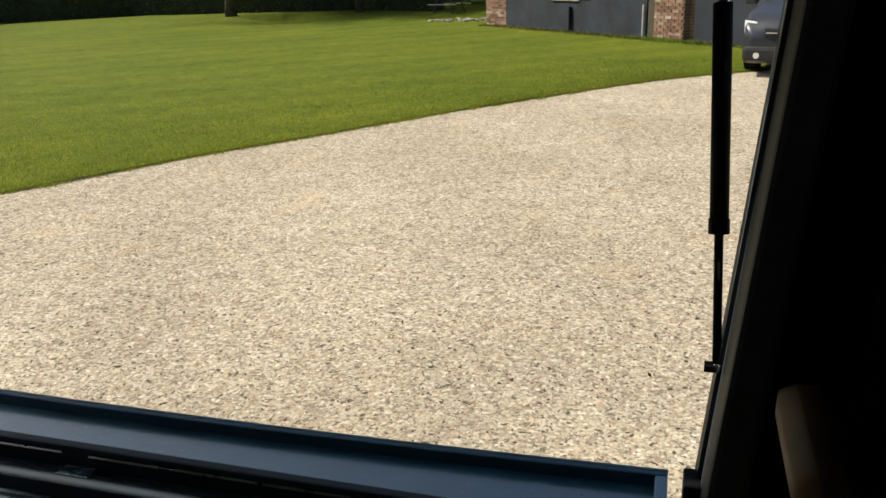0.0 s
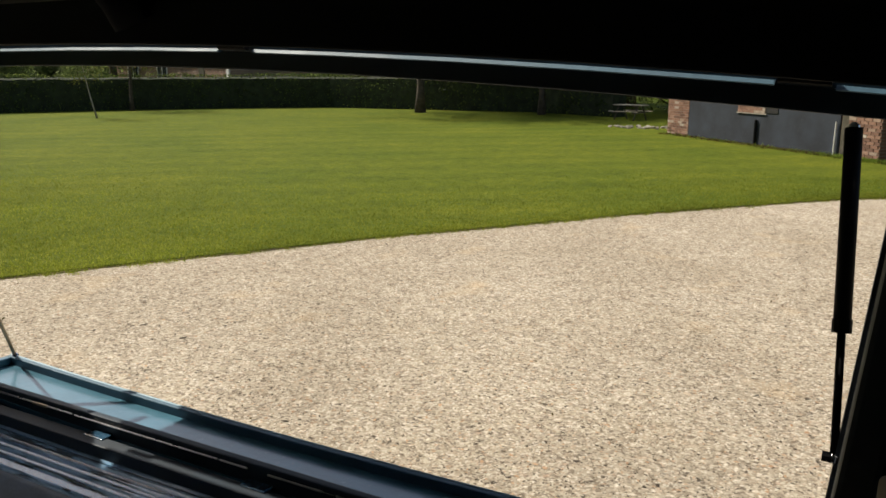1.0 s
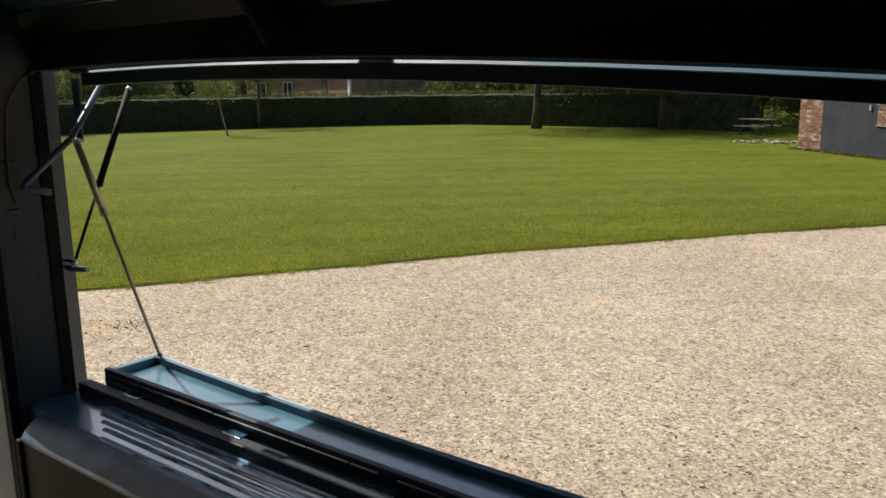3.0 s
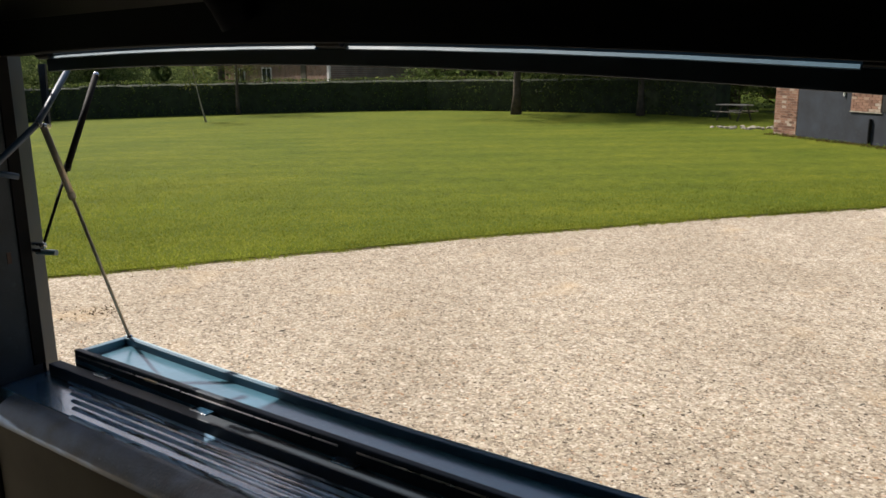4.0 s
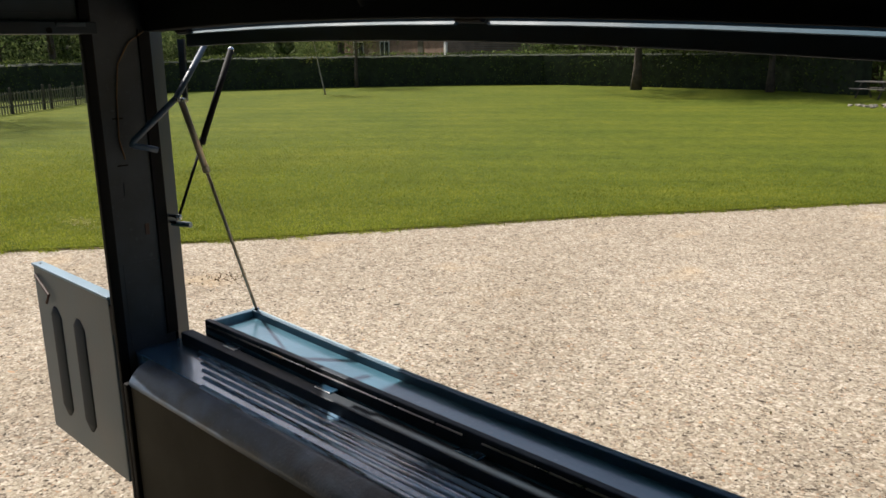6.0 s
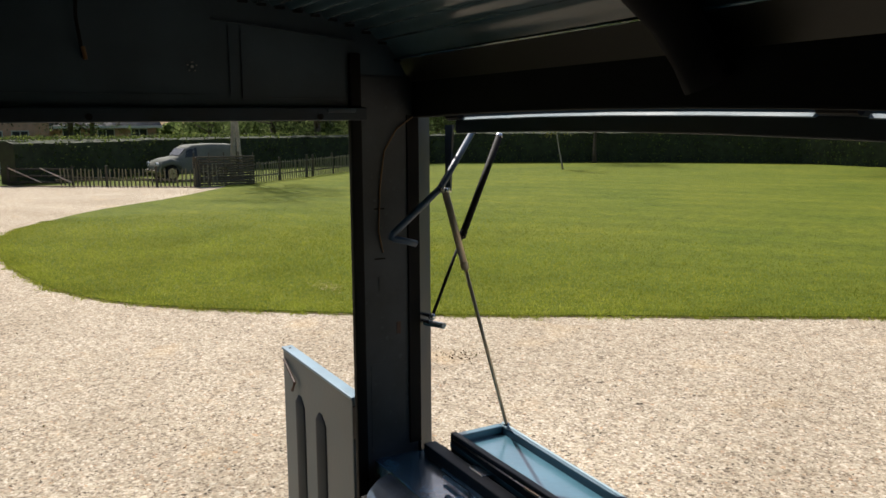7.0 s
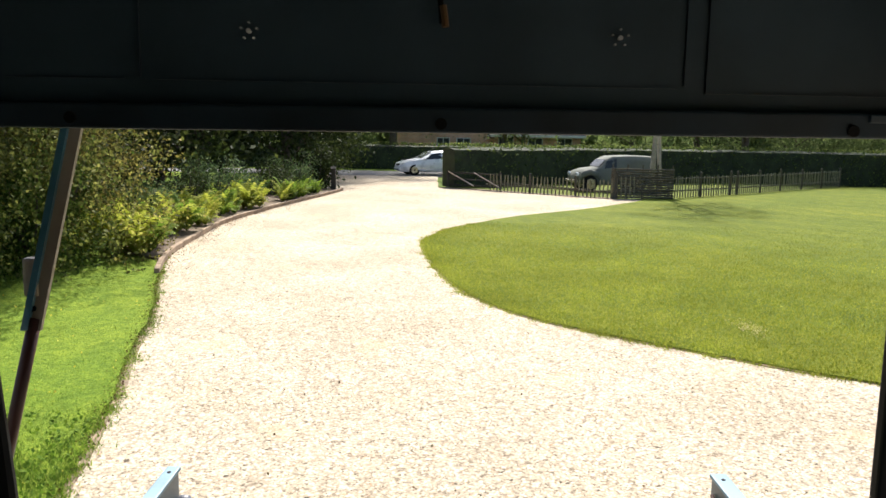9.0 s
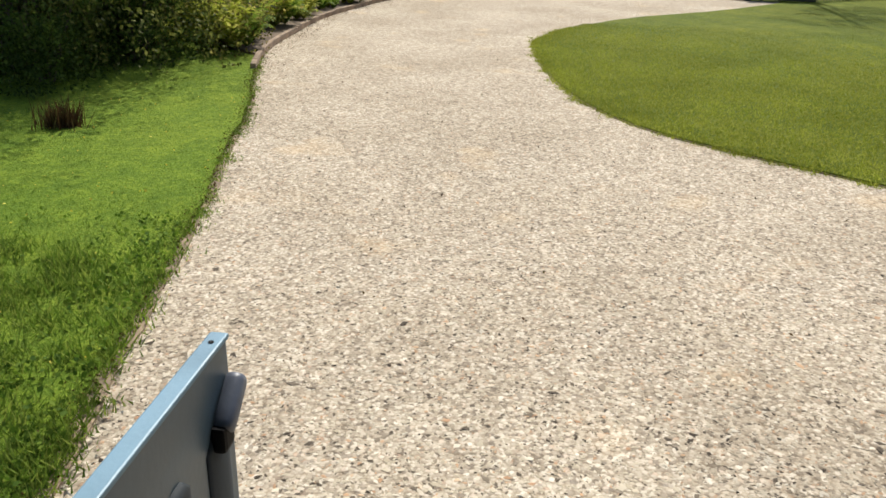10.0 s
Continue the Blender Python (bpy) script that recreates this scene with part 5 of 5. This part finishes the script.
for s in (-1, 1):
    slab(c1, "headlight", [(2.11, s * 0.44, 0.60), (2.10, s * 0.74, 0.60), (2.00, s * 0.79, 0.72), (2.08, s * 0.44, 0.69)], M_LAMP, (0.05, s * 0.015, 0.012))
    part("mirror", box(0.72, 0.86, s * 0.86, s * 1.02, 0.93, 1.04, 0.03), M_SILVER, c1)
    for x in (0.35, -0.75):
        part("door_handle", box(x - 0.1, x + 0.06, s * 0.865, s * 0.89, 0.80, 0.83, 0.006), M_SILVER, c1)
part("grille", box(2.10, 2.225, -0.40, 0.40, 0.56, 0.67, 0.02), M_PLASTIC, c1)
part("bumper", box(2.0, 2.26, -0.72, 0.72, 0.26, 0.44, 0.06), M_SILVER, c1)
part("air_intake", box(2.2, 2.268, -0.55, 0.55, 0.30, 0.36, 0.01), M_PLASTIC, c1)
part("number_plate", box(2.255, 2.275, -0.26, 0.26, 0.40, 0.50, 0.003), M_WHITE, c1)

old = [(1.75, 0.34, 0.50, 0.52, 0.30, 0.25), (1.66, 0.28, 0.66, 0.72, 0.46, 0.34), (1.2, 0.26, 0.76, 0.83, 0.56, 0.40), (0.72, 0.26, 0.80, 0.88, 0.66, 0.50), (0.42, 0.26, 0.82, 1.16, 0.70, 0.58), (0.1, 0.26, 0.83, 1.27, 0.71, 0.60), (-0.8, 0.26, 0.84, 1.30, 0.72, 0.62), (-1.75, 0.28, 0.84, 1.28, 0.71, 0.62), (-1.9, 0.36, 0.8, 1.15, 0.68, 0.58)]
c2 = car((-31.9, 6.75, 0), -80, old, (1.15, -1.15), 0.30, M_GREYCAR, "old faded grey van-bodied car behind the fence", glass_x=((0.5, -0.05, -0.1, 0.0),), width=1.48)
c2.scale = (0.84, 0.92, 1.06)
for s in (-1, 1):
    bm = tube([(1.62, s * 0.46, 0.62), (1.76, s * 0.46, 0.62)], [0.06, 0.085], 14)
    part("headlight", bm, M_LAMP, c2)
    fend = tube([(1.66, s * 0.60, 0.42), (1.5, s * 0.60, 0.62), (1.15, s * 0.60, 0.70), (0.8, s * 0.60, 0.62), (0.6, s * 0.60, 0.36)], [0.06, 0.12, 0.13, 0.12, 0.06], 10)
    part("wing", fend, M_GREYCAR, c2, smooth=True)
slab(c2, "windscreen", [(0.71, -0.52, 0.90), (0.71, 0.52, 0.90), (0.43, 0.52, 1.14), (0.43, -0.52, 1.14)], M_CARGLASS, (0.015, 0, 0.012))
part("bumper", box(1.74, 1.82, -0.66, 0.66, 0.34, 0.42, 0.02), M_STEEL, c2)

mpv = [(2.2, 0.30, 0.62, 0.66, 0.66, 0.58), (2.12, 0.22, 0.80, 0.86, 0.82, 0.72), (1.7, 0.20, 0.98, 1.04, 0.88, 0.78), (1.25, 0.20, 1.06, 1.16, 0.90, 0.78), (0.5, 0.20, 1.08, 1.68, 0.90, 0.68), (-0.3, 0.20, 1.08, 1.76, 0.90, 0.68), (-1.5, 0.20, 1.08, 1.74, 0.89, 0.67), (-2.1, 0.25, 1.05, 1.6, 0.87, 0.66), (-2.2, 0.34, 0.95, 1.02, 0.84, 0.70)]
c3 = car((2.35, 16.55, 0), -107, mpv, (1.35, -1.35), 0.33, M_GRAPH, "dark grey people carrier parked on the gravel by the outbuilding", glass_x=((0.95, 0.1, -0.35, 0.0), (0.02, -0.9, 0, 0), (-0.98, -1.85, 0, -0.1)), width=1.8)
slab(c3, "windscreen", [(1.2, -0.74, 1.18), (1.2, 0.74, 1.18), (0.56, 0.62, 1.66), (0.56, -0.62, 1.66)], M_SCREEN, (0.015, 0, 0.012))
for s in (-1, 1):
    slab(c3, "headlight", [(2.10, s * 0.56, 0.68), (2.06, s * 0.80, 0.70), (1.92, s * 0.84, 0.90), (2.03, s * 0.62, 0.88)], M_LAMP, (0.05, s * 0.015, 0.012))
    part("mirror", box(0.86, 1.0, s * 0.90, s * 1.10, 1.10, 1.26, 0.03), M_GRAPH, c3)
part("grille", box(2.08, 2.215, -0.48, 0.48, 0.66, 0.80, 0.02), M_PLASTIC, c3)
part("chrome_strip", box(2.19, 2.228, -0.44, 0.44, 0.715, 0.735, 0.004), M_CHROME, c3)
part("bumper", box(1.98, 2.27, -0.80, 0.80, 0.26, 0.50, 0.06), M_PLASTIC, c3)
part("number_plate", box(2.262, 2.285, -0.26, 0.26, 0.38, 0.48, 0.003), M_ORANGE, c3)
for s in (-1, 1):
    part("fog_light", tube([(2.24, s * 0.56, 0.36), (2.28, s * 0.56, 0.36)], 0.05, 12), M_LAMP, c3)

# ---------------------------------------------------------------- outbuilding
SH_ANG = -43.7
shed = thing("outbuilding", (-6.25, 26.36, 0), "low brick outbuilding with a dark grey plastered gable", "outbuilding", turn=SH_ANG)
gable = [(0, 0), (13, 0), (13, 2.1), (6.5, 4.5), (0, 2.1)]
part("wall", prism(gable, "y", 0.06, 0.36), M_BRICK, shed, "old red brick gable wall")
part("plaster_panel", box(1.15, 7.32, 0.02, 0.075, 0.0, 2.02, 0.006), M_PLASTER, shed, "dark grey plaster")
part("plaster_panel", box(8.9, 12.9, 0.02, 0.075, 0.0, 2.02, 0.006), M_PLASTER, shed)
part("door", box(7.36, 7.72, 0.03, 0.10, 0.0, 1.7, 0.006), M_WOOD, shed, "dark brown plank door")
part("pier", box(7.74, 8.70, -0.12, 0.08, 0.0, 1.75, 0.01), M_BRICK, shed, "brick pier")
part("bricked_window", box(3.52, 4.68, 0.0, 0.05, 0.88, 1.40, 0.004), M_BRICK, shed, "bricked-up window")
for x0, x1, z0, z1 in ((3.45, 5.25, 1.40, 1.43), (3.49, 4.71, 0.85, 0.88)):
    part("lintel", box(x0, x1, -0.02, 0.06, z0, z1, 0.006), M_ROCK, shed)
part("window", box(4.68, 5.15, 0.0, 0.05, 0.90, 1.40, 0.004), M_BLACK, shed)
part("drainpipe", tube([(4.35, -0.03, 0.0), (4.35, -0.03, 0.70)], 0.04, 10), M_RUBBER, shed)
part("drainpipe", tube([(7.24, -0.03, 0.0), (7.24, -0.03, 0.82)], 0.02, 10), M_WHITE, shed, "short white pipe")
part("drip_stain_pipe", tube([(3.22, -0.01, 1.26), (3.22, -0.01, 1.40)], 0.028, 8), M_WHITE, shed)
for x0, z0, x1, z1 in ((-0.15, 2.06, 6.5, 4.52), (6.5, 4.52, 13.15, 2.06)):
    bm = prism([(x0, z0), (x1, z1), (x1, z1 + 0.12), (x0, z0 + 0.12)], "y", -0.2, 9.0)
    part("roof", bm, M_SLATE, shed, "dark slate roof")
part("wall", box(0, 0.3, 0.36, 8.8, 0, 2.08), M_BRICK, shed)
part("wall", box(12.7, 13, 0.36, 8.8, 0, 2.08), M_BRICK, shed)
part("wall", prism(gable, "y", 8.5, 8.8), M_BRICK, shed)
for i in range(40):
    bm = bmesh.new()
    bmesh.ops.create_icosphere(bm, subdivisions=1, radius=random.uniform(0.04, 0.10))
    for v in bm.verts:
        v.co *= random.uniform(0.65, 1.3)
        v.co.z *= 0.7
    r = part("rubble_stone", bm, M_ROCK)
    r.matrix_basis = pose(-7.5 + random.gauss(0, 0.5), 28.2 + random.gauss(0, 0.3), 0.05, 0, 0, random.uniform(0, 360))
    tagged(r, "pale lump of rubble on the lawn edge", "stone", "rubble heap")

ca, sa = math.cos(radians(SH_ANG)), math.sin(radians(SH_ANG))
for mat, lab, n, ht in ((M_TUFT, "dry brown weeds along the foot of the outbuilding", 2600, 0.05), (M_BLADE2, "green weeds along the foot of the outbuilding", 1500, 0.08)):
    u, w = RNG.uniform(0.2, 12.5, n), RNG.normal(-0.28, 0.13, n)
    if mat is M_BLADE2:
        u = np.where(RNG.uniform(size=n) < 0.75, RNG.normal(8.3, 0.7, n), u)
    tagged(part("weeds", blades("weeds", -6.25 + ca * u - sa * w, 26.36 + sa * u + ca * w, 0.03, ht, 0.018, 0.9), mat), lab, "weeds", kind="stuff")

table = thing("picnic_table", (-9.2, 32.4, 0.02), "weathered timber picnic table beside the outbuilding", "picnic table", turn=-20)
table.scale = (0.72, 0.72, 0.78)
for i in range(4):
    part("top_board", box(-0.95, 0.95, -0.36 + i * 0.185, -0.19 + i * 0.185, 0.76, 0.80, 0.006), M_TABLE, table)
for y in (-0.78, 0.62):
    part("seat_board", box(-0.95, 0.95, y, y + 0.17, 0.44, 0.48, 0.006), M_TABLE, table)
for x in (-0.65, 0.65):
    for s in (-1, 1):
        part("leg", tube([(x, s * 0.62, 0.0), (x, s * 0.2, 0.76)], 0.045, 6), M_WOOD, table)
    part("bearer", box(x - 0.03, x + 0.03, -0.75, 0.75, 0.37, 0.44, 0.006), M_WOOD, table)

# ---------------------------------------------------------------- houses
def window(root, x0, x1, y, z0, z1, ny):
    w = part("window", box(x0, x1, y, y + 0.04 * ny, z0, z1), M_CARGLASS, root, "dark panes in a white frame")
    for a, b, c, d in ((x0 - 0.07, x0, z0 - 0.07, z1 + 0.07), (x1, x1 + 0.07, z0 - 0.07, z1 + 0.07), (x0, x1, z0 - 0.07, z0), (x0, x1, z1, z1 + 0.07), ((x0 + x1) / 2 - 0.03, (x0 + x1) / 2 + 0.03, z0, z1)):
        part("frame", box(a, b, y, y + 0.08 * ny, c, d), M_WHITE, w)


house = thing("house", (-71, 0.6, -0.04), "brown brick gabled house beyond the lane with white windows", "house", turn=90)
part("wall", prism([(-3.9, 0), (3.9, 0), (3.9, 4.4), (0, 8.2), (-3.9, 4.4)], "y", 0, 9), M_BRICK2, house, "brown brick wall")
for x0, z0, x1, z1 in ((-4.3, 4.05, 0, 8.3), (0, 8.3, 4.3, 4.05)):
    part("roof", prism([(x0, z0), (x1, z1), (x1, z1 + 0.18), (x0, z0 + 0.18)], "y", -0.4, 9.3), M_SLATE, house)
for x0, x1, z0, z1 in ((-2.2, -0.9, 3.1, 4.5), (0.1, 1.1, 3.1, 4.5), (-0.4, 0.6, 0.7, 1.7), (1.3, 2.4, 0.7, 1.7)):
    window(house, x0, x1, 0, z0, z1, -1)
part("wing_wall", box(3.9, 12.2, 1.2, 7.5, 0, 2.1), M_BRICK2, house)
part("wing_roof", prism([(0.7, 2.05), (4.3, 3.6), (8.0, 2.05), (8.0, 1.9), (4.3, 3.45), (0.7, 1.9)], "x", 3.9, 12.6), M_SLATE, house)
part("fascia", box(3.9, 12.6, 0.60, 0.72, 1.9, 2.1), M_WHITE, house)
for x in (5.0, 7.6, 10.2):
    window(house, x, x + 1.2, 1.2, 0.9, 1.8, -1)

h2 = thing("house", (-43.85, 46.0, -0.04), "red brick house with white corner boards behind the garden hedge", "house", turn=-20)
part("wall", box(-24, 0, 0, 8, 0, 4.2), M_BRICK, h2, "red brick wall")
part("roof", prism([(-0.5, 4.1), (4, 7.6), (8.5, 4.1), (8.5, 3.95), (4, 7.4), (-0.5, 3.95)], "x", -24.4, 0.4), M_BRICK2, h2)
for x in (-24.05, -0.30):
    part("corner_board", box(x, x + 0.40, -0.08, 0.06, 0, 4.0), M_WHITE, h2)
part("door", box(-5.2, -4.2, -0.05, 0.05, 0, 3.2), M_WOOD, h2)
window(h2, -13.5, -11.5, 0, 1.3, 2.6, -1)
window(h2, -20.5, -18.0, 0, 1.3, 2.6, -1)

# ---------------------------------------------------------------- loose gravel and grass
def scatter(n, x0, x1, y0, y1):
    return RNG.uniform(x0, x1, n), RNG.uniform(y0, y1, n)


def stones(name, x, y, size):
    """Flat angular chips, four triangles each."""
    n = len(x)
    base = np.array([(1, 0, 0), (0.1, 1, 0), (-1, 0.15, 0), (-0.1, -1, 0), (0, 0, 1)], float)
    v = base[None] + RNG.normal(0, 0.22, (n, 5, 3))
    s = size * RNG.lognormal(0, 0.35, n)
    v *= (s[:, None] * np.stack([RNG.uniform(0.7, 1.5, n), RNG.uniform(0.45, 0.8, n), RNG.uniform(0.075, 0.135, n)], 1))[:, None, :]
    a = RNG.uniform(0, 6.283, n)
    tilt = RNG.normal(0, 0.09, n)
    zx = v[:, :, 2] * np.cos(tilt)[:, None] + v[:, :, 0] * np.sin(tilt)[:, None]
    xx = v[:, :, 0] * np.cos(tilt)[:, None] - v[:, :, 2] * np.sin(tilt)[:, None]
    X = xx * np.cos(a)[:, None] - v[:, :, 1] * np.sin(a)[:, None] + x[:, None]
    Y = xx * np.sin(a)[:, None] + v[:, :, 1] * np.cos(a)[:, None] + y[:, None]
    Z = zx + (0.09 * s)[:, None] * RNG.uniform(0.1, 1.3, n)[:, None]
    f = np.array([(0, 1, 4), (1, 2, 4), (2, 3, 4), (3, 0, 4)])
    return arrays(name, np.stack([X, Y, Z], 2).reshape(-1, 3), (f[None] + 5 * np.arange(n)[:, None, None]).reshape(-1, 3))


NS = 265000
gr = RNG.beta(1.0, 2.2, NS) * 12.5 + 2.0
ga = RNG.uniform(radians(40), radians(205), NS)
gx, gy = -0.6 + gr * np.cos(ga), gr * np.sin(ga)
ok = ~inside(gx, gy, LAWN_LINE) & ~inside(gx, gy, VERGE_LINE)
tagged(part("gravel_stones", stones("gravel_stones", gx[ok], gy[ok], 0.0084), M_STONE), "loose cream and tan gravel stones on the drive", "gravel", kind="stuff")

def along(line, n, spread):
    P = np.array(line)
    Q = np.roll(P, -1, 0)
    L = np.linalg.norm(Q - P, axis=1)
    near_ = (P[:, 0] > -20) & (P[:, 0] < 3) & (P[:, 1] > -5) & (P[:, 1] < 17) & (L < 1.5)
    w = L * near_
    i = RNG.choice(len(P), n, p=w / w.sum())
    t = RNG.uniform(0, 1, n)[:, None]
    return (P[i] * (1 - t) + Q[i] * t + RNG.normal(0, spread, (n, 2))).T


def clumps(line, n, per, spread, size):
    cx_, cy_ = along(line, n, spread)
    return (np.repeat(cx_, per) + RNG.normal(0, size, n * per), np.repeat(cy_, per) + RNG.normal(0, size, n * per))


lx, ly = along(LAWN_LINE, 30000, 0.25)
sx_, sy_ = along(LAWN_LINE, 150000, 2.0)
gx_, gy_ = RNG.normal(-11.5, 4.0, 190000), RNG.normal(3.5, 3.6, 190000)
lx, ly = np.concatenate([lx, sx_, gx_]), np.concatenate([ly, sy_, gy_])
ok = inside(lx, ly, LAWN_LINE) & (lx > -20) & (lx < 2.5) & (ly < 17)
tagged(part("lawn_blades", blades("lawn_blades", lx[ok], ly[ok], 0.022, 0.026, 0.009, 0.9), M_BLADE), "short mown grass blades", "grass", kind="stuff")
ex, ey = along(LAWN_LINE, 12000, 0.035)
kx, ky_ = clumps(LAWN_LINE, 420, 34, 0.05, 0.05)
ex, ey = np.concatenate([ex, kx]), np.concatenate([ey, ky_])
tagged(part("edge_grass", blades("edge_grass", ex, ey, 0.004, 0.032, 0.008, 1.3), M_BLADE), "ragged longer grass along the lawn edge", "grass", kind="stuff")
vx, vy = scatter(190000, -14, -2.5, -8, -1.4)
ok = inside(vx, vy, VERGE_LINE)
wx, wy = along(VERGE_LINE, 4000, 0.03)
kx, ky_ = clumps(VERGE_LINE, 260, 40, 0.04, 0.05)
wx, wy = np.concatenate([wx, kx]), np.concatenate([wy, ky_])
near = wx < -2
vx, vy = np.concatenate([vx[ok], wx[near]]), np.concatenate([vy[ok], wy[near]])
tagged(part("verge_blades", blades("verge_blades", vx, vy, 0.014, 0.024 + 0.022 * np.clip((vx + 7.5) / 2.0, 0, 1), 0.009, 1.3), M_BLADE2), "uncut grass blades in the verge", "grass", kind="stuff")
kx, ky_ = scatter(420, -6.2, -2.6, -5.5, -1.5)
near = inside(kx, ky_, VERGE_LINE)
kx, ky_ = kx[near], ky_[near]
tagged(part("tall_tufts", blades("tall_tufts", np.repeat(kx, 46) + RNG.normal(0, 0.07, len(kx) * 46), np.repeat(ky_, 46) + RNG.normal(0, 0.07, len(kx) * 46), 0.02, 0.085, 0.010, 1.1), M_BLADE2), "taller uncut tufts standing in the verge", "grass", kind="stuff")
kx, ky_ = np.concatenate([clumps(VERGE_LINE, 420, 12, 0.22, 0.07), clumps(VERGE_LINE, 260, 12, 0.6, 0.09)], 1)
near = inside(kx, ky_, VERGE_LINE) & (kx < -2.5) & (kx > -6.8)
cl = np.stack([kx[near], ky_[near], 0.035 + 0.05 * RNG.uniform(0, 1, near.sum())], 1)
tagged(part("clover", leaf_mesh("clover", cl, 0.030, 0.0, 0.85), M_CLOVER), "dark green clover and weeds along the verge edge", "weeds", kind="stuff")
fx, fy, fr = RNG.normal(-9.84, 0.17, 260), RNG.normal(3.65, 0.07, 260), RNG.uniform(0.004, 0.014, 260)
hexa = np.array([(math.cos(q), math.sin(q)) for q in np.arange(6) * math.pi / 3])
fv = np.stack([fx[:, None] + hexa[None, :, 0] * fr[:, None] * 1.4, fy[:, None] + hexa[None, :, 1] * fr[:, None], np.repeat(0.0255 + 0.004 * RNG.uniform(size=260), 6).reshape(260, 6)], 2).reshape(-1, 3)
tagged(part("worn_patch", arrays("worn_patch", fv, np.arange(1560).reshape(260, 6)), M_STRAW), "pale straw-coloured worn patch in the lawn", "grass", kind="stuff")
nx_, ny_ = RNG.normal(-9.03, 0.085, 420), RNG.normal(-4.5, 0.085, 420)
tagged(part("russet_tuft", blades("russet_tuft", nx_, ny_, 0.03, 0.25, 0.010, 0.6), M_TUFT), "small russet tuft of old grass in the verge", "grass tuft", kind="stuff")
nx_, ny_ = scatter(240, -11, -3, -5.5, -1.9)
ok = inside(nx_, ny_, VERGE_LINE)
fl = np.stack([nx_[ok], ny_[ok], 0.05 + 0.03 * RNG.uniform(0, 1, ok.sum())], 1)
tagged(part("wild_flowers", leaf_mesh("wild_flowers", fl, 0.018, 0.0, 0.9), M_BLOOM), "tiny yellow wild flowers in the verge", "flowers", kind="stuff")
nx_, ny_ = RNG.uniform(-16, 2, 420), RNG.uniform(-3.5, 13, 420)
ok = ~inside(nx_, ny_, LAWN_LINE) & ~inside(nx_, ny_, VERGE_LINE)
fl = np.stack([nx_[ok], ny_[ok], np.full(ok.sum(), 0.014)], 1)
kx = RNG.uniform(12.7, 24, 900)
ky_ = np.interp(kx, [-p[0] for p in KERB], [p[1] for p in KERB]) + np.abs(RNG.normal(0.1, 0.22, 900))
fl = np.concatenate([fl, np.stack([-kx, ky_, np.full(900, 0.014)], 1)])
# cluster of scraps added to darken a hollow in the gravel
fl = np.concatenate([fl, np.stack([RNG.normal(-6.36, 0.12, 80), RNG.normal(3.50, 0.12, 80), np.full(80, 0.014)], 1)])
kx, ky_ = along(VERGE_LINE, 1500, 0.04)
near = (kx < -2.5) & (kx > -13)
fl = np.concatenate([fl, np.stack([kx[near], ky_[near], np.full(near.sum(), 0.03)], 1)])
lm = leaf_mesh("fallen_leaves", fl, 0.024, 0.0, 0.6)
tagged(part("fallen_leaves", lm, M_TUFT), "dry brown leaf scraps on the gravel", "leaves", kind="stuff")

# bricks of the outbuilding that stand free of plaster
brick_mesh = None
walls = {c.name.split(".")[0]: c for c in shed.children if c.name.split(".")[0] in ("pier", "bricked_window")}
corner = part("brick_corner", box(0.0, 1.15, 0.035, 0.06, 0.0, 2.0), M_MORTAR, shed, "old red brick corner with worn joints")
for host, x0, x1, z0, z1, y in ((corner, 0.0, 1.14, 0.0, 2.0, 0.025), (walls["pier"], 7.74, 8.70, 0.0, 1.74, -0.130), (walls["bricked_window"], 3.53, 4.67, 0.885, 1.395, -0.010)):
    for r in range(int((z1 - z0) / 0.075)):
        x = x0 - (0.115 if r % 2 else 0.0)
        while x < x1 - 0.03:
            a, b = max(x, x0), min(x + 0.222, x1)
            if b - a > 0.04:
                if brick_mesh is None:
                    ob = part("brick", box(-0.5, 0.5, -0.012, 0.012, -0.0325, 0.0325), M_BRICKS, host)
                    brick_mesh = ob.data
                else:
                    ob = new("brick", brick_mesh)
                    ob.parent = host
                ob.matrix_basis = pose((a + b) / 2, y + random.uniform(-0.004, 0.004), z0 + 0.0375 + r * 0.075, 0, random.uniform(-0.6, 0.6), 0) @ Matrix.Diagonal((b - a - 0.012, 1, 1, 1))
            x += 0.23
